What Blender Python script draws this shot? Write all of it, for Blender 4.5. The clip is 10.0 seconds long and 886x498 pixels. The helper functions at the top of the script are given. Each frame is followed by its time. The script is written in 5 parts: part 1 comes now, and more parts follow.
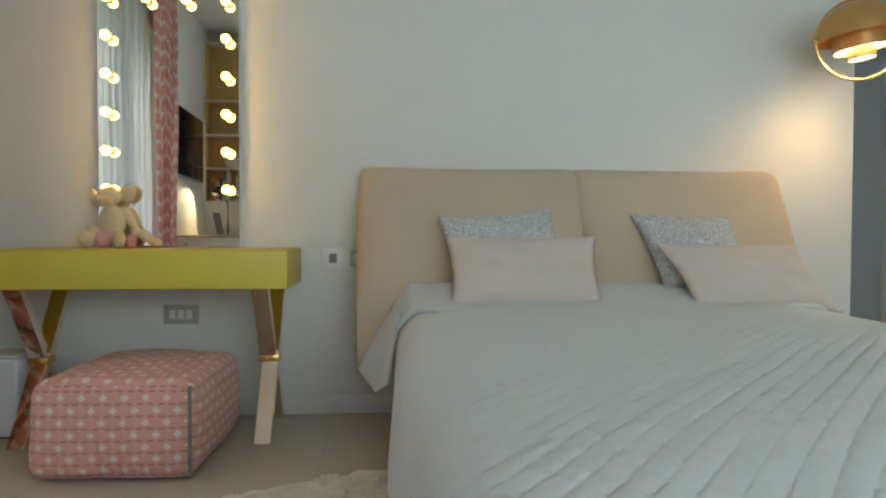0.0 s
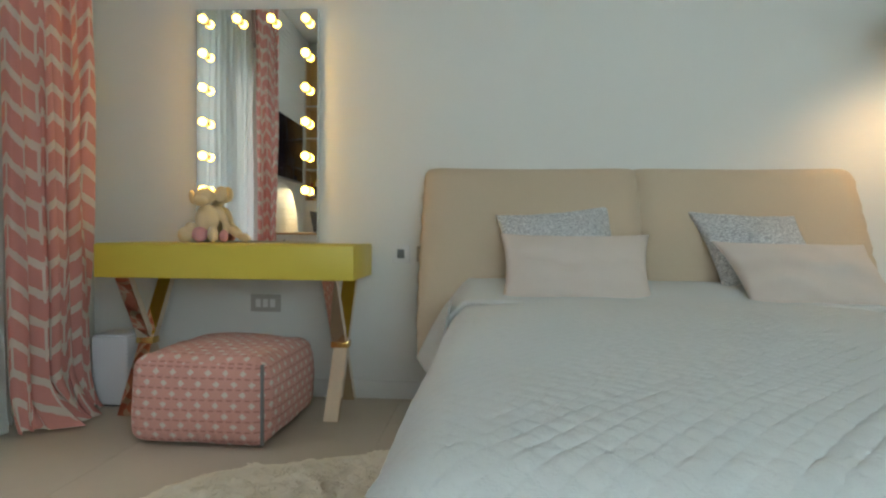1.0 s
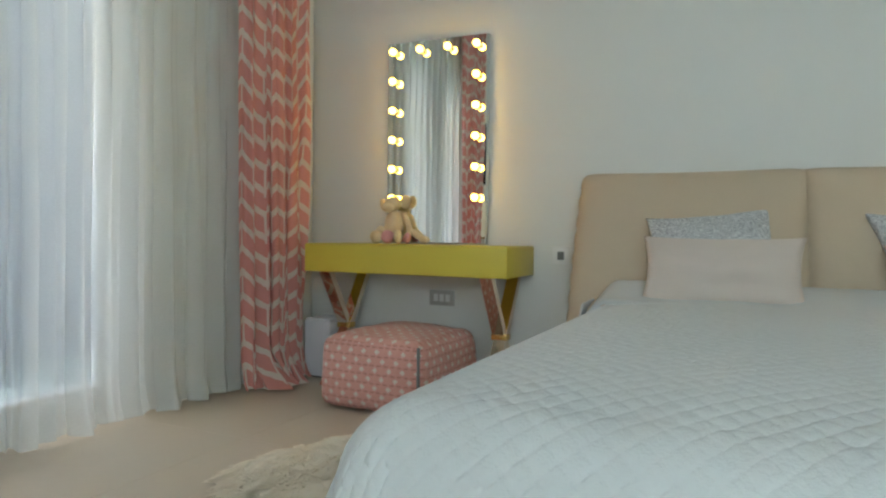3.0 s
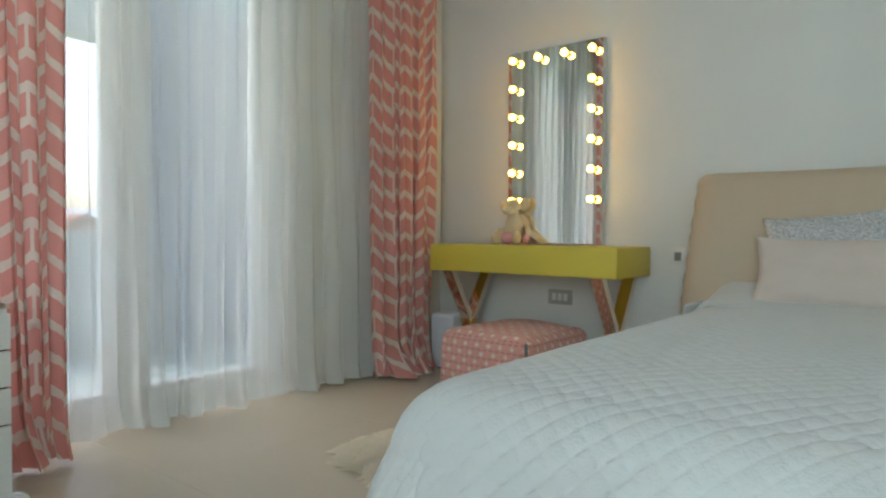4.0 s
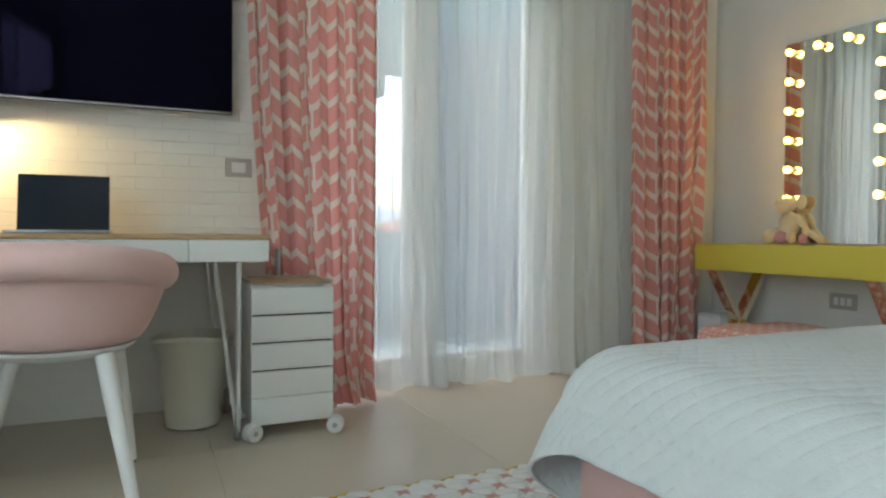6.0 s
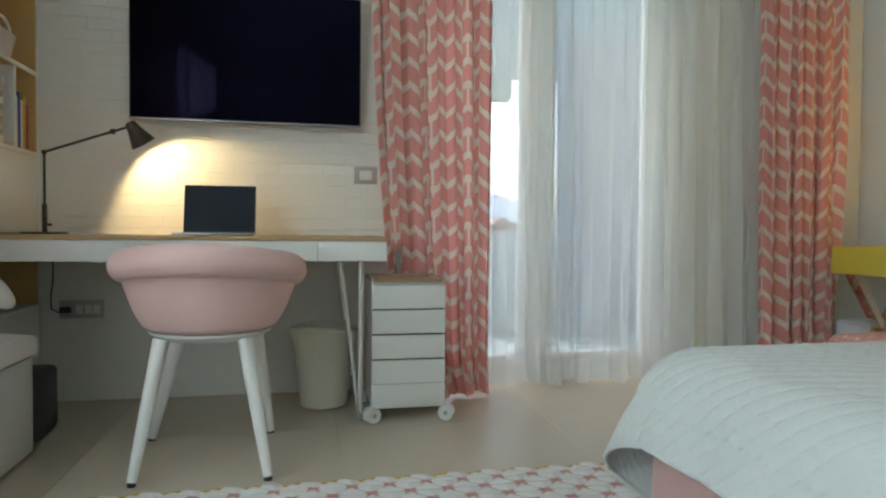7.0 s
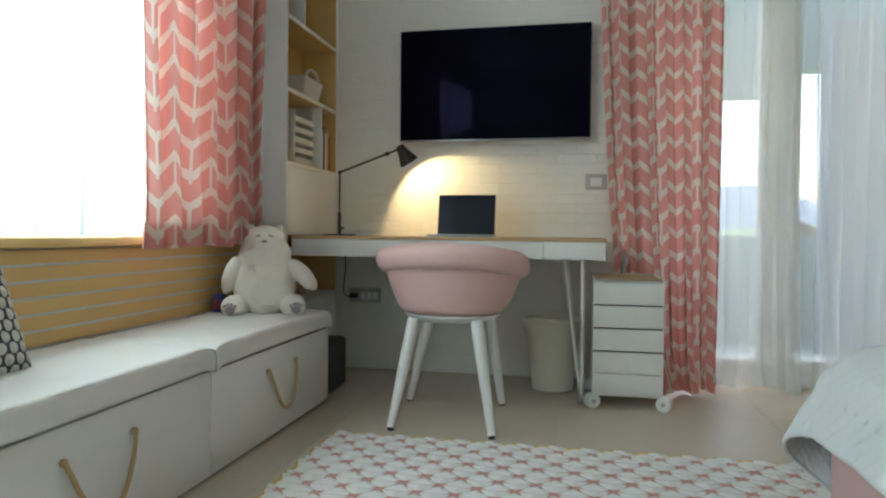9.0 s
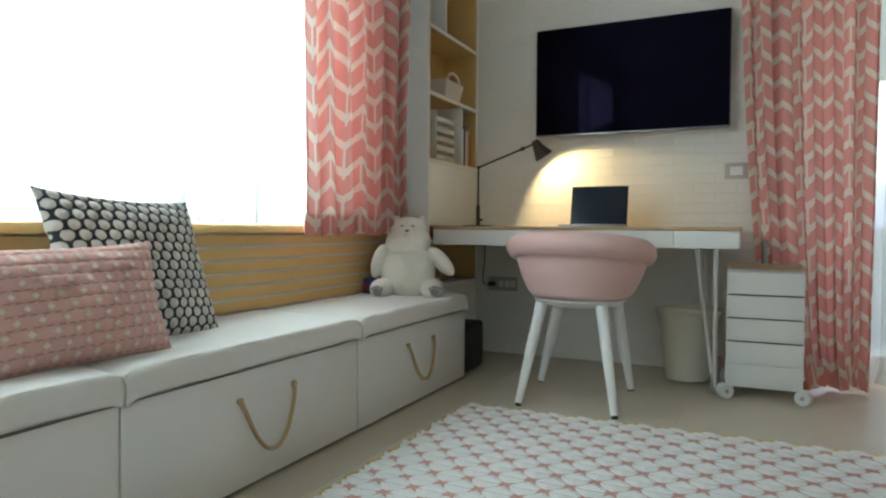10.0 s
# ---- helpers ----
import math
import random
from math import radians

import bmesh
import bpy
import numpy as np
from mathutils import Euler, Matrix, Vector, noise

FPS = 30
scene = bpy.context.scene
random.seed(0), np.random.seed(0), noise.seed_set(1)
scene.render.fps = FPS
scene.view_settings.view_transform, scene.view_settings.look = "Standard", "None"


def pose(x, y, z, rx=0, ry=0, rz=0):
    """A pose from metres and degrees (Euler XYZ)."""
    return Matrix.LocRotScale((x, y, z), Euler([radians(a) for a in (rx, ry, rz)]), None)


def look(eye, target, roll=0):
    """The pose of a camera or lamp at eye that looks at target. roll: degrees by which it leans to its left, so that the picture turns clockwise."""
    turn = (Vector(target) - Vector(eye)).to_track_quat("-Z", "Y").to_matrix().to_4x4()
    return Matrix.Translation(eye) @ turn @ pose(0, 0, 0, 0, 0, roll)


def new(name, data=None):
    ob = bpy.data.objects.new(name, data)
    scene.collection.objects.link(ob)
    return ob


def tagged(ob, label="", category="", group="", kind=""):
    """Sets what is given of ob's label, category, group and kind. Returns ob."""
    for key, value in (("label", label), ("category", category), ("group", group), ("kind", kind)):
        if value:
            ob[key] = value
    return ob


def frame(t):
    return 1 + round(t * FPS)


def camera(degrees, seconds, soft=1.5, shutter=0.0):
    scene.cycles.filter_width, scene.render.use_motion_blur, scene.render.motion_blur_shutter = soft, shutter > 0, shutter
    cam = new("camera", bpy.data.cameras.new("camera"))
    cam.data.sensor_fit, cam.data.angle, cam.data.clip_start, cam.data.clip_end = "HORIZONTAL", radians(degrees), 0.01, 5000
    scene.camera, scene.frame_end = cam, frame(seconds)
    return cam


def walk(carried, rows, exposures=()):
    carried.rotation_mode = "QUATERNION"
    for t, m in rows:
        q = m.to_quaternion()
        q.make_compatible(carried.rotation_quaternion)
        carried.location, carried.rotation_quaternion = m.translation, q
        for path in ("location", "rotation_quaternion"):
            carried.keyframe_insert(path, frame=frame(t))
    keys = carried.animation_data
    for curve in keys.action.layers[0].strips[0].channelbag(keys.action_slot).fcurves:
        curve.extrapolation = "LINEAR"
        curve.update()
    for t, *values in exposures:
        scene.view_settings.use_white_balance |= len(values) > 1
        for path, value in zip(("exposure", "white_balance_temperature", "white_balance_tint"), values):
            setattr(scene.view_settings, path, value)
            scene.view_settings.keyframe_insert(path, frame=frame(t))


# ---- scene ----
cam = camera(67.8, 10.0, soft=2.2)
PATH = [
    (0, (0.045, -0.125, 0.817), (0.206, 1.868, 0.767), 0.2),
    (0.5, (0.125, -0.196, 0.807), (0.123, 1.803, 0.758), 0.4),
    (1, (0.238, -0.276, 0.81), (0.083, 1.717, 0.756), 0.5),
    (1.5, (0.3, -0.305, 0.792), (0.026, 1.675, 0.744), 0.6),
    (2, (0.421, -0.342, 0.804), (-0.059, 1.599, 0.749), 0.6),
    (2.5, (0.542, -0.381, 0.792), (-0.124, 1.504, 0.746), 0.7),
    (4, (0.946, -0.469, 0.816), (-0.306, 1.09, 0.764), 0.4),
    (4.5, (1.07, -0.47, 0.807), (-0.382, 0.905, 0.756), 0.3),
    (5, (1.198, -0.476, 0.805), (-0.415, 0.706, 0.754), 0.5),
    (5.5, (1.301, -0.489, 0.79), (-0.425, 0.521, 0.743), 0.5),
    (7, (1.607, -0.379, 0.811), (-0.35, 0.031, 0.755), 0.5),
    (7.5, (1.7, -0.346, 0.818), (-0.289, -0.142, 0.764), 0.6),
    (8, (1.794, -0.301, 0.801), (-0.206, -0.303, 0.757), 0.5),
    (8.5, (1.885, -0.251, 0.797), (-0.107, -0.432, 0.756), 0.6),
    (9, (1.966, -0.18, 0.801), (0.006, -0.577, 0.752), 0.5),
    (9.5, (2.04, -0.106, 0.772), (0.136, -0.717, 0.724), 0.4),
    (10, (2.127, -0.006, 0.762), (0.315, -0.851, 0.704), 0.3),
]
walk(cam, [(t, look(eye, target, roll)) for t, eye, target, roll in PATH], [(0, 1.70, 6180, 9.3), (10, 1.70, 6180, 9.3)])

# ---- world, sun, large lights ----
world = bpy.data.worlds.new("sky")
scene.world = world
world.use_nodes = True
wt = world.node_tree
sky = wt.nodes.new("ShaderNodeTexSky")
sky.sky_type, sky.sun_disc = "NISHITA", False
sky.sun_elevation, sky.sun_rotation = radians(54), radians(252)
sky.air_density, sky.dust_density = 1.0, 3.0
wt.links.new(sky.outputs[0], wt.nodes["Background"].inputs[0])
wt.nodes["Background"].inputs[1].default_value = 0.15

sun = new("sun", bpy.data.lights.new("sun", "SUN"))
sun.data.energy, sun.data.angle, sun.data.color = 0.8, radians(40), (1.0, 0.95, 0.88)
sun.matrix_world = look((-9, -3, 13), (0, 0, 0))


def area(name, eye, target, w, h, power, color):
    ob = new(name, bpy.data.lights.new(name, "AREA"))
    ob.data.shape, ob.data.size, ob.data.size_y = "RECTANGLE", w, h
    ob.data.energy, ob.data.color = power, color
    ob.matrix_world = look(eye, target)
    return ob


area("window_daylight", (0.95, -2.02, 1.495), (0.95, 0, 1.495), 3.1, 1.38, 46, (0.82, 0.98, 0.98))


# ---- materials ----
def mat(name):
    m = bpy.data.materials.new(name)
    m.use_nodes = True
    m.node_tree.nodes.clear()
    return m, m.node_tree


def node(t, kind, **sets):
    n = t.nodes.new(kind)
    for key, value in sets.items():
        n.inputs[key.replace("_", " ")].default_value = value
    return n


def mth(t, op, a, b=None):
    n = t.nodes.new("ShaderNodeMath")
    n.operation = op
    for i, v in enumerate((a, b)):
        if v is None:
            continue
        if isinstance(v, (int, float)):
            n.inputs[i].default_value = v
        else:
            t.links.new(v, n.inputs[i])
    return n.outputs[0]


def mix(t, fac, a, b):
    n = t.nodes.new("ShaderNodeMix")
    n.data_type = "RGBA"
    for i, v in ((0, fac), (6, a), (7, b)):
        if isinstance(v, tuple):
            n.inputs[i].default_value = (*v, 1) if len(v) == 3 else v
        elif isinstance(v, (int, float)):
            n.inputs[i].default_value = v
        else:
            t.links.new(v, n.inputs[i])
    return n.outputs[2]


def coords(t, which="Object", scale=(1, 1, 1)):
    c = t.nodes.new("ShaderNodeTexCoord")
    m = t.nodes.new("ShaderNodeMapping")
    m.inputs["Scale"].default_value = scale
    t.links.new(c.outputs[which], m.inputs[0])
    return m.outputs[0]


def noise_of(t, vec, scale, detail=4, rough=0.6):
    n = node(t, "ShaderNodeTexNoise", Scale=scale, Detail=detail, Roughness=rough)
    t.links.new(vec, n.inputs["Vector"])
    return n.outputs[0]


def bump_of(t, height, strength, distance):
    b = node(t, "ShaderNodeBump", Strength=strength, Distance=distance)
    t.links.new(height, b.inputs["Height"])
    return b.outputs[0]


def put(t, color, rough=0.6, metal=0.0, normal=None, sheen=0.0, spec=0.5, coat=0.0):
    p = t.nodes.new("ShaderNodeBsdfPrincipled")
    if isinstance(color, tuple):
        p.inputs["Base Color"].default_value = (*color, 1)
    else:
        t.links.new(color, p.inputs["Base Color"])
    if isinstance(rough, (int, float)):
        p.inputs["Roughness"].default_value = rough
    else:
        t.links.new(rough, p.inputs["Roughness"])
    p.inputs["Metallic"].default_value = metal
    p.inputs["Sheen Weight"].default_value = sheen
    p.inputs["Specular IOR Level"].default_value = spec
    p.inputs["Coat Weight"].default_value = coat
    if normal:
        t.links.new(normal, p.inputs["Normal"])
    out = t.nodes.new("ShaderNodeOutputMaterial")
    t.links.new(p.outputs[0], out.inputs[0])
    return p, out


def plain(name, color, rough=0.5, metal=0.0, vary=0.06, grain=60.0, relief=0.0006, sheen=0.0, spec=0.5, coat=0.0, patch=3.0):
    """A surface with two scales of slight change in tone, and a fine relief."""
    m, t = mat(name)
    v = coords(t)
    fine, broad = noise_of(t, v, grain, 3), noise_of(t, v, patch, 3)
    f = mth(t, "ADD", mth(t, "MULTIPLY", fine, 0.5), mth(t, "MULTIPLY", broad, 0.5))
    lo, hi = tuple(c * (1 - vary) for c in color), tuple(min(1, c * (1 + vary)) for c in color)
    rg = mth(t, "ADD", max(0.0, rough - 0.06), mth(t, "MULTIPLY", broad, 0.12 if rough > 0.1 else 0.01))
    put(t, mix(t, f, lo, hi), rg, metal, bump_of(t, fine, 0.5, relief) if relief else None, sheen, spec, coat)
    return m


def woven(name, color, scale=700.0, rough=0.9, vary=0.12, relief=0.001, fleck=None, sheen=0.15, patch=4.0):
    """Cloth: crossing threads, slightly uneven, with flecks of another yarn where wanted."""
    m, t = mat(name)
    v = coords(t)
    w1 = noise_of(t, coords(t, "Object", (1.0, 0.12, 0.12)), scale * 0.6, 2)
    w2 = noise_of(t, coords(t, "Object", (0.12, 0.12, 1.0)), scale * 0.6, 2)
    th = mth(t, "MULTIPLY", mth(t, "ADD", w1, w2), 0.5)
    broad = noise_of(t, v, patch, 3)
    slub = noise_of(t, v, 90, 4)
    f = mth(t, "ADD", mth(t, "MULTIPLY", th, 0.3), mth(t, "ADD", mth(t, "MULTIPLY", broad, 0.35), mth(t, "MULTIPLY", slub, 0.35)))
    col = mix(t, f, tuple(c * (1 - vary) for c in color), tuple(min(1, c * (1 + vary)) for c in color))
    if fleck:
        fl = t.nodes.new("ShaderNodeMapping")
        fl.inputs["Scale"].default_value = (90, 90, 330)
        t.links.new(v, fl.inputs[0])
        n = noise_of(t, fl.outputs[0], 1.0, 3)
        r = node(t, "ShaderNodeValToRGB")
        r.color_ramp.elements[0].position, r.color_ramp.elements[1].position = 0.46, 0.56
        t.links.new(n, r.inputs[0])
        col = mix(t, r.outputs[0], fleck, col)
    h = mth(t, "ADD", th, slub)
    put(t, col, rough, 0, bump_of(t, h, 0.6, relief), sheen, 0.2)
    return m


def wood(name, color, dark, scale=(2.2, 30, 30), rough=0.45, relief=0.0004):
    m, t = mat(name)
    v = coords(t, "Object", scale)
    n1 = noise_of(t, v, 1.3, 6, 0.65)
    n2 = noise_of(t, v, 6.0, 3)
    f = mth(t, "ADD", mth(t, "MULTIPLY", n1, 0.7), mth(t, "MULTIPLY", n2, 0.3))
    put(t, mix(t, f, dark, color), rough, 0, bump_of(t, n1, 0.4, relief))
    return m


def glow(name, color, strength):
    m, t = mat(name)
    e = node(t, "ShaderNodeEmission", Strength=strength)
    e.inputs[0].default_value = (*color, 1)
    out = t.nodes.new("ShaderNodeOutputMaterial")
    t.links.new(e.outputs[0], out.inputs[0])
    return m


def pane_glass(name, tint=(1, 1, 1), gloss=0.08):
    m, t = mat(name)
    tr = t.nodes.new("ShaderNodeBsdfTransparent")
    tr.inputs[0].default_value = (*tint, 1)
    gl = t.nodes.new("ShaderNodeBsdfGlossy")
    gl.inputs["Roughness"].default_value = 0.02
    mx = t.nodes.new("ShaderNodeMixShader")
    fr = t.nodes.new("ShaderNodeFresnel")
    fr.inputs[0].default_value = 1.45
    t.links.new(fr.outputs[0], mx.inputs[0])
    t.links.new(tr.outputs[0], mx.inputs[1])
    t.links.new(gl.outputs[0], mx.inputs[2])
    out = t.nodes.new("ShaderNodeOutputMaterial")
    t.links.new(mx.outputs[0], out.inputs[0])
    return m


def chevron(name, pink, white):
    """Printed cotton: columns of white arrows on pink, along the cloth's own lengths."""
    m, t = mat(name)
    uv = t.nodes.new("ShaderNodeTexCoord").outputs["UV"]
    sp = t.nodes.new("ShaderNodeSeparateXYZ")
    t.links.new(uv, sp.inputs[0])
    ob = coords(t)
    wob = mth(t, "MULTIPLY", mth(t, "SUBTRACT", noise_of(t, uv, 60, 3), 0.5), 0.17)
    u, w = sp.outputs[0], sp.outputs[1]
    col = mth(t, "DIVIDE", u, 0.122)
    fr = mth(t, "FRACT", col)
    tri = mth(t, "ABSOLUTE", mth(t, "SUBTRACT", mth(t, "MULTIPLY", fr, 2.0), 1.0))
    s = mth(t, "ADD", mth(t, "ADD", mth(t, "DIVIDE", w, 0.118), mth(t, "MULTIPLY", tri, 0.62)), wob)
    ph = mth(t, "FRACT", s)
    band = mth(t, "LESS_THAN", ph, 0.30)
    edge = mth(t, "LESS_THAN", tri, mth(t, "ADD", 0.055, mth(t, "MULTIPLY", wob, 0.3)))
    edge2 = mth(t, "GREATER_THAN", tri, 0.945)
    half = mth(t, "FRACT", mth(t, "MULTIPLY", s, 0.5))
    e1 = mth(t, "MULTIPLY", edge, mth(t, "LESS_THAN", half, 0.62))
    e2 = mth(t, "MULTIPLY", edge2, mth(t, "GREATER_THAN", half, 0.45))
    f = mth(t, "MAXIMUM", band, mth(t, "MAXIMUM", e1, e2))
    yarn = noise_of(t, uv, 420, 3)
    broad = noise_of(t, ob, 5, 3)
    sh = mth(t, "ADD", mth(t, "MULTIPLY", yarn, 0.6), mth(t, "MULTIPLY", broad, 0.4))
    p2 = mix(t, sh, tuple(c * 0.82 for c in pink), tuple(min(1, c * 1.16) for c in pink))
    w2 = mix(t, sh, tuple(c * 0.85 for c in white), tuple(min(1, c * 1.1) for c in white))
    c = mix(t, f, p2, w2)
    d = t.nodes.new("ShaderNodeBsdfPrincipled")
    d.inputs["Roughness"].default_value, d.inputs["Specular IOR Level"].default_value = 0.9, 0.15
    d.inputs["Sheen Weight"].default_value = 0.1
    t.links.new(c, d.inputs[0])
    t.links.new(bump_of(t, yarn, 0.5, 0.0008), d.inputs["Normal"])
    tl = t.nodes.new("ShaderNodeBsdfTranslucent")
    t.links.new(c, tl.inputs[0])
    mx = node(t, "ShaderNodeMixShader")
    mx.inputs[0].default_value = 0.25
    t.links.new(d.outputs[0], mx.inputs[1])
    t.links.new(tl.outputs[0], mx.inputs[2])
    out = t.nodes.new("ShaderNodeOutputMaterial")
    t.links.new(mx.outputs[0], out.inputs[0])
    return m


def voile(name, color, clear, lit):
    """Sheer cloth that lets part of the view and of the light through."""
    m, t = mat(name)
    uv = t.nodes.new("ShaderNodeTexCoord").outputs["UV"]
    th = noise_of(t, uv, 160, 3)
    c = mix(t, th, tuple(x * 0.94 for x in color), color)
    d = t.nodes.new("ShaderNodeBsdfDiffuse")
    tl = t.nodes.new("ShaderNodeBsdfTranslucent")
    t.links.new(c, d.inputs[0])
    t.links.new(c, tl.inputs[0])
    m1 = node(t, "ShaderNodeMixShader")
    m1.inputs[0].default_value = lit
    t.links.new(d.outputs[0], m1.inputs[1])
    t.links.new(tl.outputs[0], m1.inputs[2])
    tr = t.nodes.new("ShaderNodeBsdfTransparent")
    m2 = node(t, "ShaderNodeMixShader")
    t.links.new(mth(t, "ADD", clear - 0.06, mth(t, "MULTIPLY", th, 0.12)), m2.inputs[0])
    t.links.new(m1.outputs[0], m2.inputs[1])
    t.links.new(tr.outputs[0], m2.inputs[2])
    out = t.nodes.new("ShaderNodeOutputMaterial")
    t.links.new(m2.outputs[0], out.inputs[0])
    return m


def knit(name, ground, mark, seam, pitch=0.056, size=0.34, row=0.5, relief=0.004, tufted=False):
    """Thick woven wool: light lozenges in staggered rows on a coloured ground, with seams between the rows."""
    m, t = mat(name)
    uv = t.nodes.new("ShaderNodeTexCoord").outputs["UV"]
    sp = t.nodes.new("ShaderNodeSeparateXYZ")
    t.links.new(uv, sp.inputs[0])
    wob = mth(t, "MULTIPLY", mth(t, "SUBTRACT", noise_of(t, uv, 45, 3), 0.5), 0.22)
    v = mth(t, "DIVIDE", sp.outputs[1], pitch * row)
    r = mth(t, "FLOOR", v)
    u = mth(t, "ADD", mth(t, "DIVIDE", sp.outputs[0], pitch), mth(t, "MULTIPLY", r, 0.5))
    a = mth(t, "ABSOLUTE", mth(t, "SUBTRACT", mth(t, "FRACT", u), 0.5))
    b = mth(t, "ABSOLUTE", mth(t, "SUBTRACT", mth(t, "FRACT", v), 0.5))
    dd = mth(t, "ADD", mth(t, "ADD", a, mth(t, "MULTIPLY", b, row * 1.1)), wob)
    if tufted:
        b2 = mth(t, "MULTIPLY", b, row)
        dd = mth(t, "ADD", mth(t, "SQRT", mth(t, "ADD", mth(t, "MULTIPLY", a, a), mth(t, "MULTIPLY", b2, b2))), mth(t, "MULTIPLY", wob, 0.5))
    f = mth(t, "LESS_THAN", dd, size)
    line = mth(t, "MULTIPLY", mth(t, "GREATER_THAN", b, 0.43), mth(t, "MULTIPLY", mth(t, "GREATER_THAN", mth(t, "ADD", a, wob), 0.10), mth(t, "LESS_THAN", mth(t, "ADD", a, wob), 0.40)))
    yarn = noise_of(t, uv, 300, 3)
    broad = noise_of(t, uv, 6, 3)
    sh = mth(t, "ADD", mth(t, "MULTIPLY", yarn, 0.6), mth(t, "MULTIPLY", broad, 0.4))
    g = mix(t, sh, tuple(c * 0.8 for c in ground), tuple(min(1, c * 1.2) for c in ground))
    c = mix(t, line, g, seam)
    c = mix(t, f, c, mark)
    puff = mth(t, "SUBTRACT", mth(t, "MULTIPLY", mth(t, "MINIMUM", mth(t, "SUBTRACT", 0.5, b), mth(t, "ABSOLUTE", mth(t, "SUBTRACT", a, 0.25))), 2.6), mth(t, "MULTIPLY", line, 0.5))
    h = mth(t, "ADD", puff, mth(t, "MULTIPLY", yarn, 0.5))
    put(t, c, 0.92, 0, bump_of(t, h, 0.8, relief), 0.2, 0.15)
    return m


def star_rug(name):
    """Cotton rug: salmon stars in staggered rows on white, with faint quilting."""
    m, t = mat(name)
    uv = t.nodes.new("ShaderNodeTexCoord").outputs["UV"]
    sp = t.nodes.new("ShaderNodeSeparateXYZ")
    t.links.new(uv, sp.inputs[0])
    wob = mth(t, "MULTIPLY", mth(t, "SUBTRACT", noise_of(t, uv, 30, 3), 0.5), 0.10)
    q = mth(t, "SUBTRACT", mth(t, "DIVIDE", sp.outputs[1], 0.068), 0.5)
    p = mth(t, "ADD", mth(t, "SUBTRACT", mth(t, "DIVIDE", sp.outputs[0], 0.118), 0.5), mth(t, "MULTIPLY", q, 0.5))

    def off(x):
        return mth(t, "SUBTRACT", mth(t, "FRACT", mth(t, "ADD", x, 0.5)), 0.5)

    dq, dp, dr = off(q), off(p), off(mth(t, "SUBTRACT", p, q))
    near = mth(t, "MINIMUM", mth(t, "ABSOLUTE", dq), mth(t, "MINIMUM", mth(t, "ABSOLUTE", dp), mth(t, "ABSOLUTE", dr)))
    b = mth(t, "MULTIPLY", dq, 0.068)
    a = mth(t, "MULTIPLY", mth(t, "SUBTRACT", dp, mth(t, "MULTIPLY", dq, 0.5)), 0.118)
    rad = mth(t, "SQRT", mth(t, "ADD", mth(t, "MULTIPLY", a, a), mth(t, "MULTIPLY", b, b)))
    arm = mth(t, "MULTIPLY", mth(t, "SUBTRACT", 1.0, mth(t, "DIVIDE", rad, 0.035)), 0.130)
    f = mth(t, "LESS_THAN", mth(t, "ADD", near, mth(t, "MULTIPLY", wob, 0.5)), arm)
    yarn = noise_of(t, uv, 300, 3)
    broad = noise_of(t, uv, 5, 3)
    sh = mth(t, "ADD", mth(t, "MULTIPLY", yarn, 0.5), mth(t, "MULTIPLY", broad, 0.5))
    g = mix(t, sh, (0.68, 0.665, 0.64), (0.86, 0.85, 0.83))
    c = mix(t, f, g, mix(t, yarn, (0.46, 0.19, 0.16), (0.70, 0.40, 0.35)))
    rib = mth(t, "SINE", mth(t, "MULTIPLY", near, 75.0))
    h = mth(t, "ADD", mth(t, "MULTIPLY", rib, 0.35), mth(t, "MULTIPLY", yarn, 0.5))
    put(t, c, 0.95, 0, bump_of(t, h, 0.8, 0.003), 0.2, 0.1)
    return m


M_WALL = plain("wall_paint", (0.81, 0.805, 0.765), 0.75, vary=0.03, grain=180, relief=0.0008, patch=1.2)
M_LINEN = plain("linen_wallpaper", (0.81, 0.81, 0.78), 0.8, vary=0.03, grain=240, relief=0.0006, patch=1.0)
M_BRICK = plain("painted_brick", (0.82, 0.80, 0.74), 0.6, vary=0.04, grain=90, relief=0.0015)
M_HALL = plain("hall_paint", (0.40, 0.43, 0.45), 0.8, vary=0.03, grain=120, relief=0.0005)
M_CEIL = plain("ceiling_paint", (0.87, 0.86, 0.84), 0.85, vary=0.02, grain=90, relief=0.0004)
M_WHITE = plain("white_lacquer", (0.81, 0.805, 0.78), 0.35, vary=0.02, grain=80, relief=0.0002)
M_TRIM = plain("white_trim", (0.78, 0.77, 0.75), 0.45, vary=0.02, relief=0.0002)
M_TILE = plain("floor_tile", (0.57, 0.50, 0.40), 0.38, vary=0.06, grain=25, relief=0.0002, patch=1.5)
M_GROUT = plain("grout", (0.47, 0.41, 0.325), 0.8)
M_YELLOW = plain("yellow_lacquer", (0.72, 0.58, 0.075), 0.40, vary=0.02, relief=0.0)
M_GOLD = plain("polished_rose_gold", (0.90, 0.76, 0.60), 0.09, 1.0, vary=0.04, relief=0.0)
M_BRASS = plain("brass", (0.80, 0.55, 0.20), 0.22, 1.0, vary=0.06, relief=0.0)
M_MIRROR = plain("mirror_silver", (0.93, 0.96, 0.95), 0.065, 1.0, vary=0.0, relief=0.0)
M_MEDGE = plain("mirror_frame", (0.66, 0.68, 0.66), 0.35, vary=0.02)
M_BULB = glow("lit_bulb", (1.0, 0.54, 0.055), 6.5)
M_SOCKET = plain("white_socket", (0.75, 0.70, 0.6), 0.4)
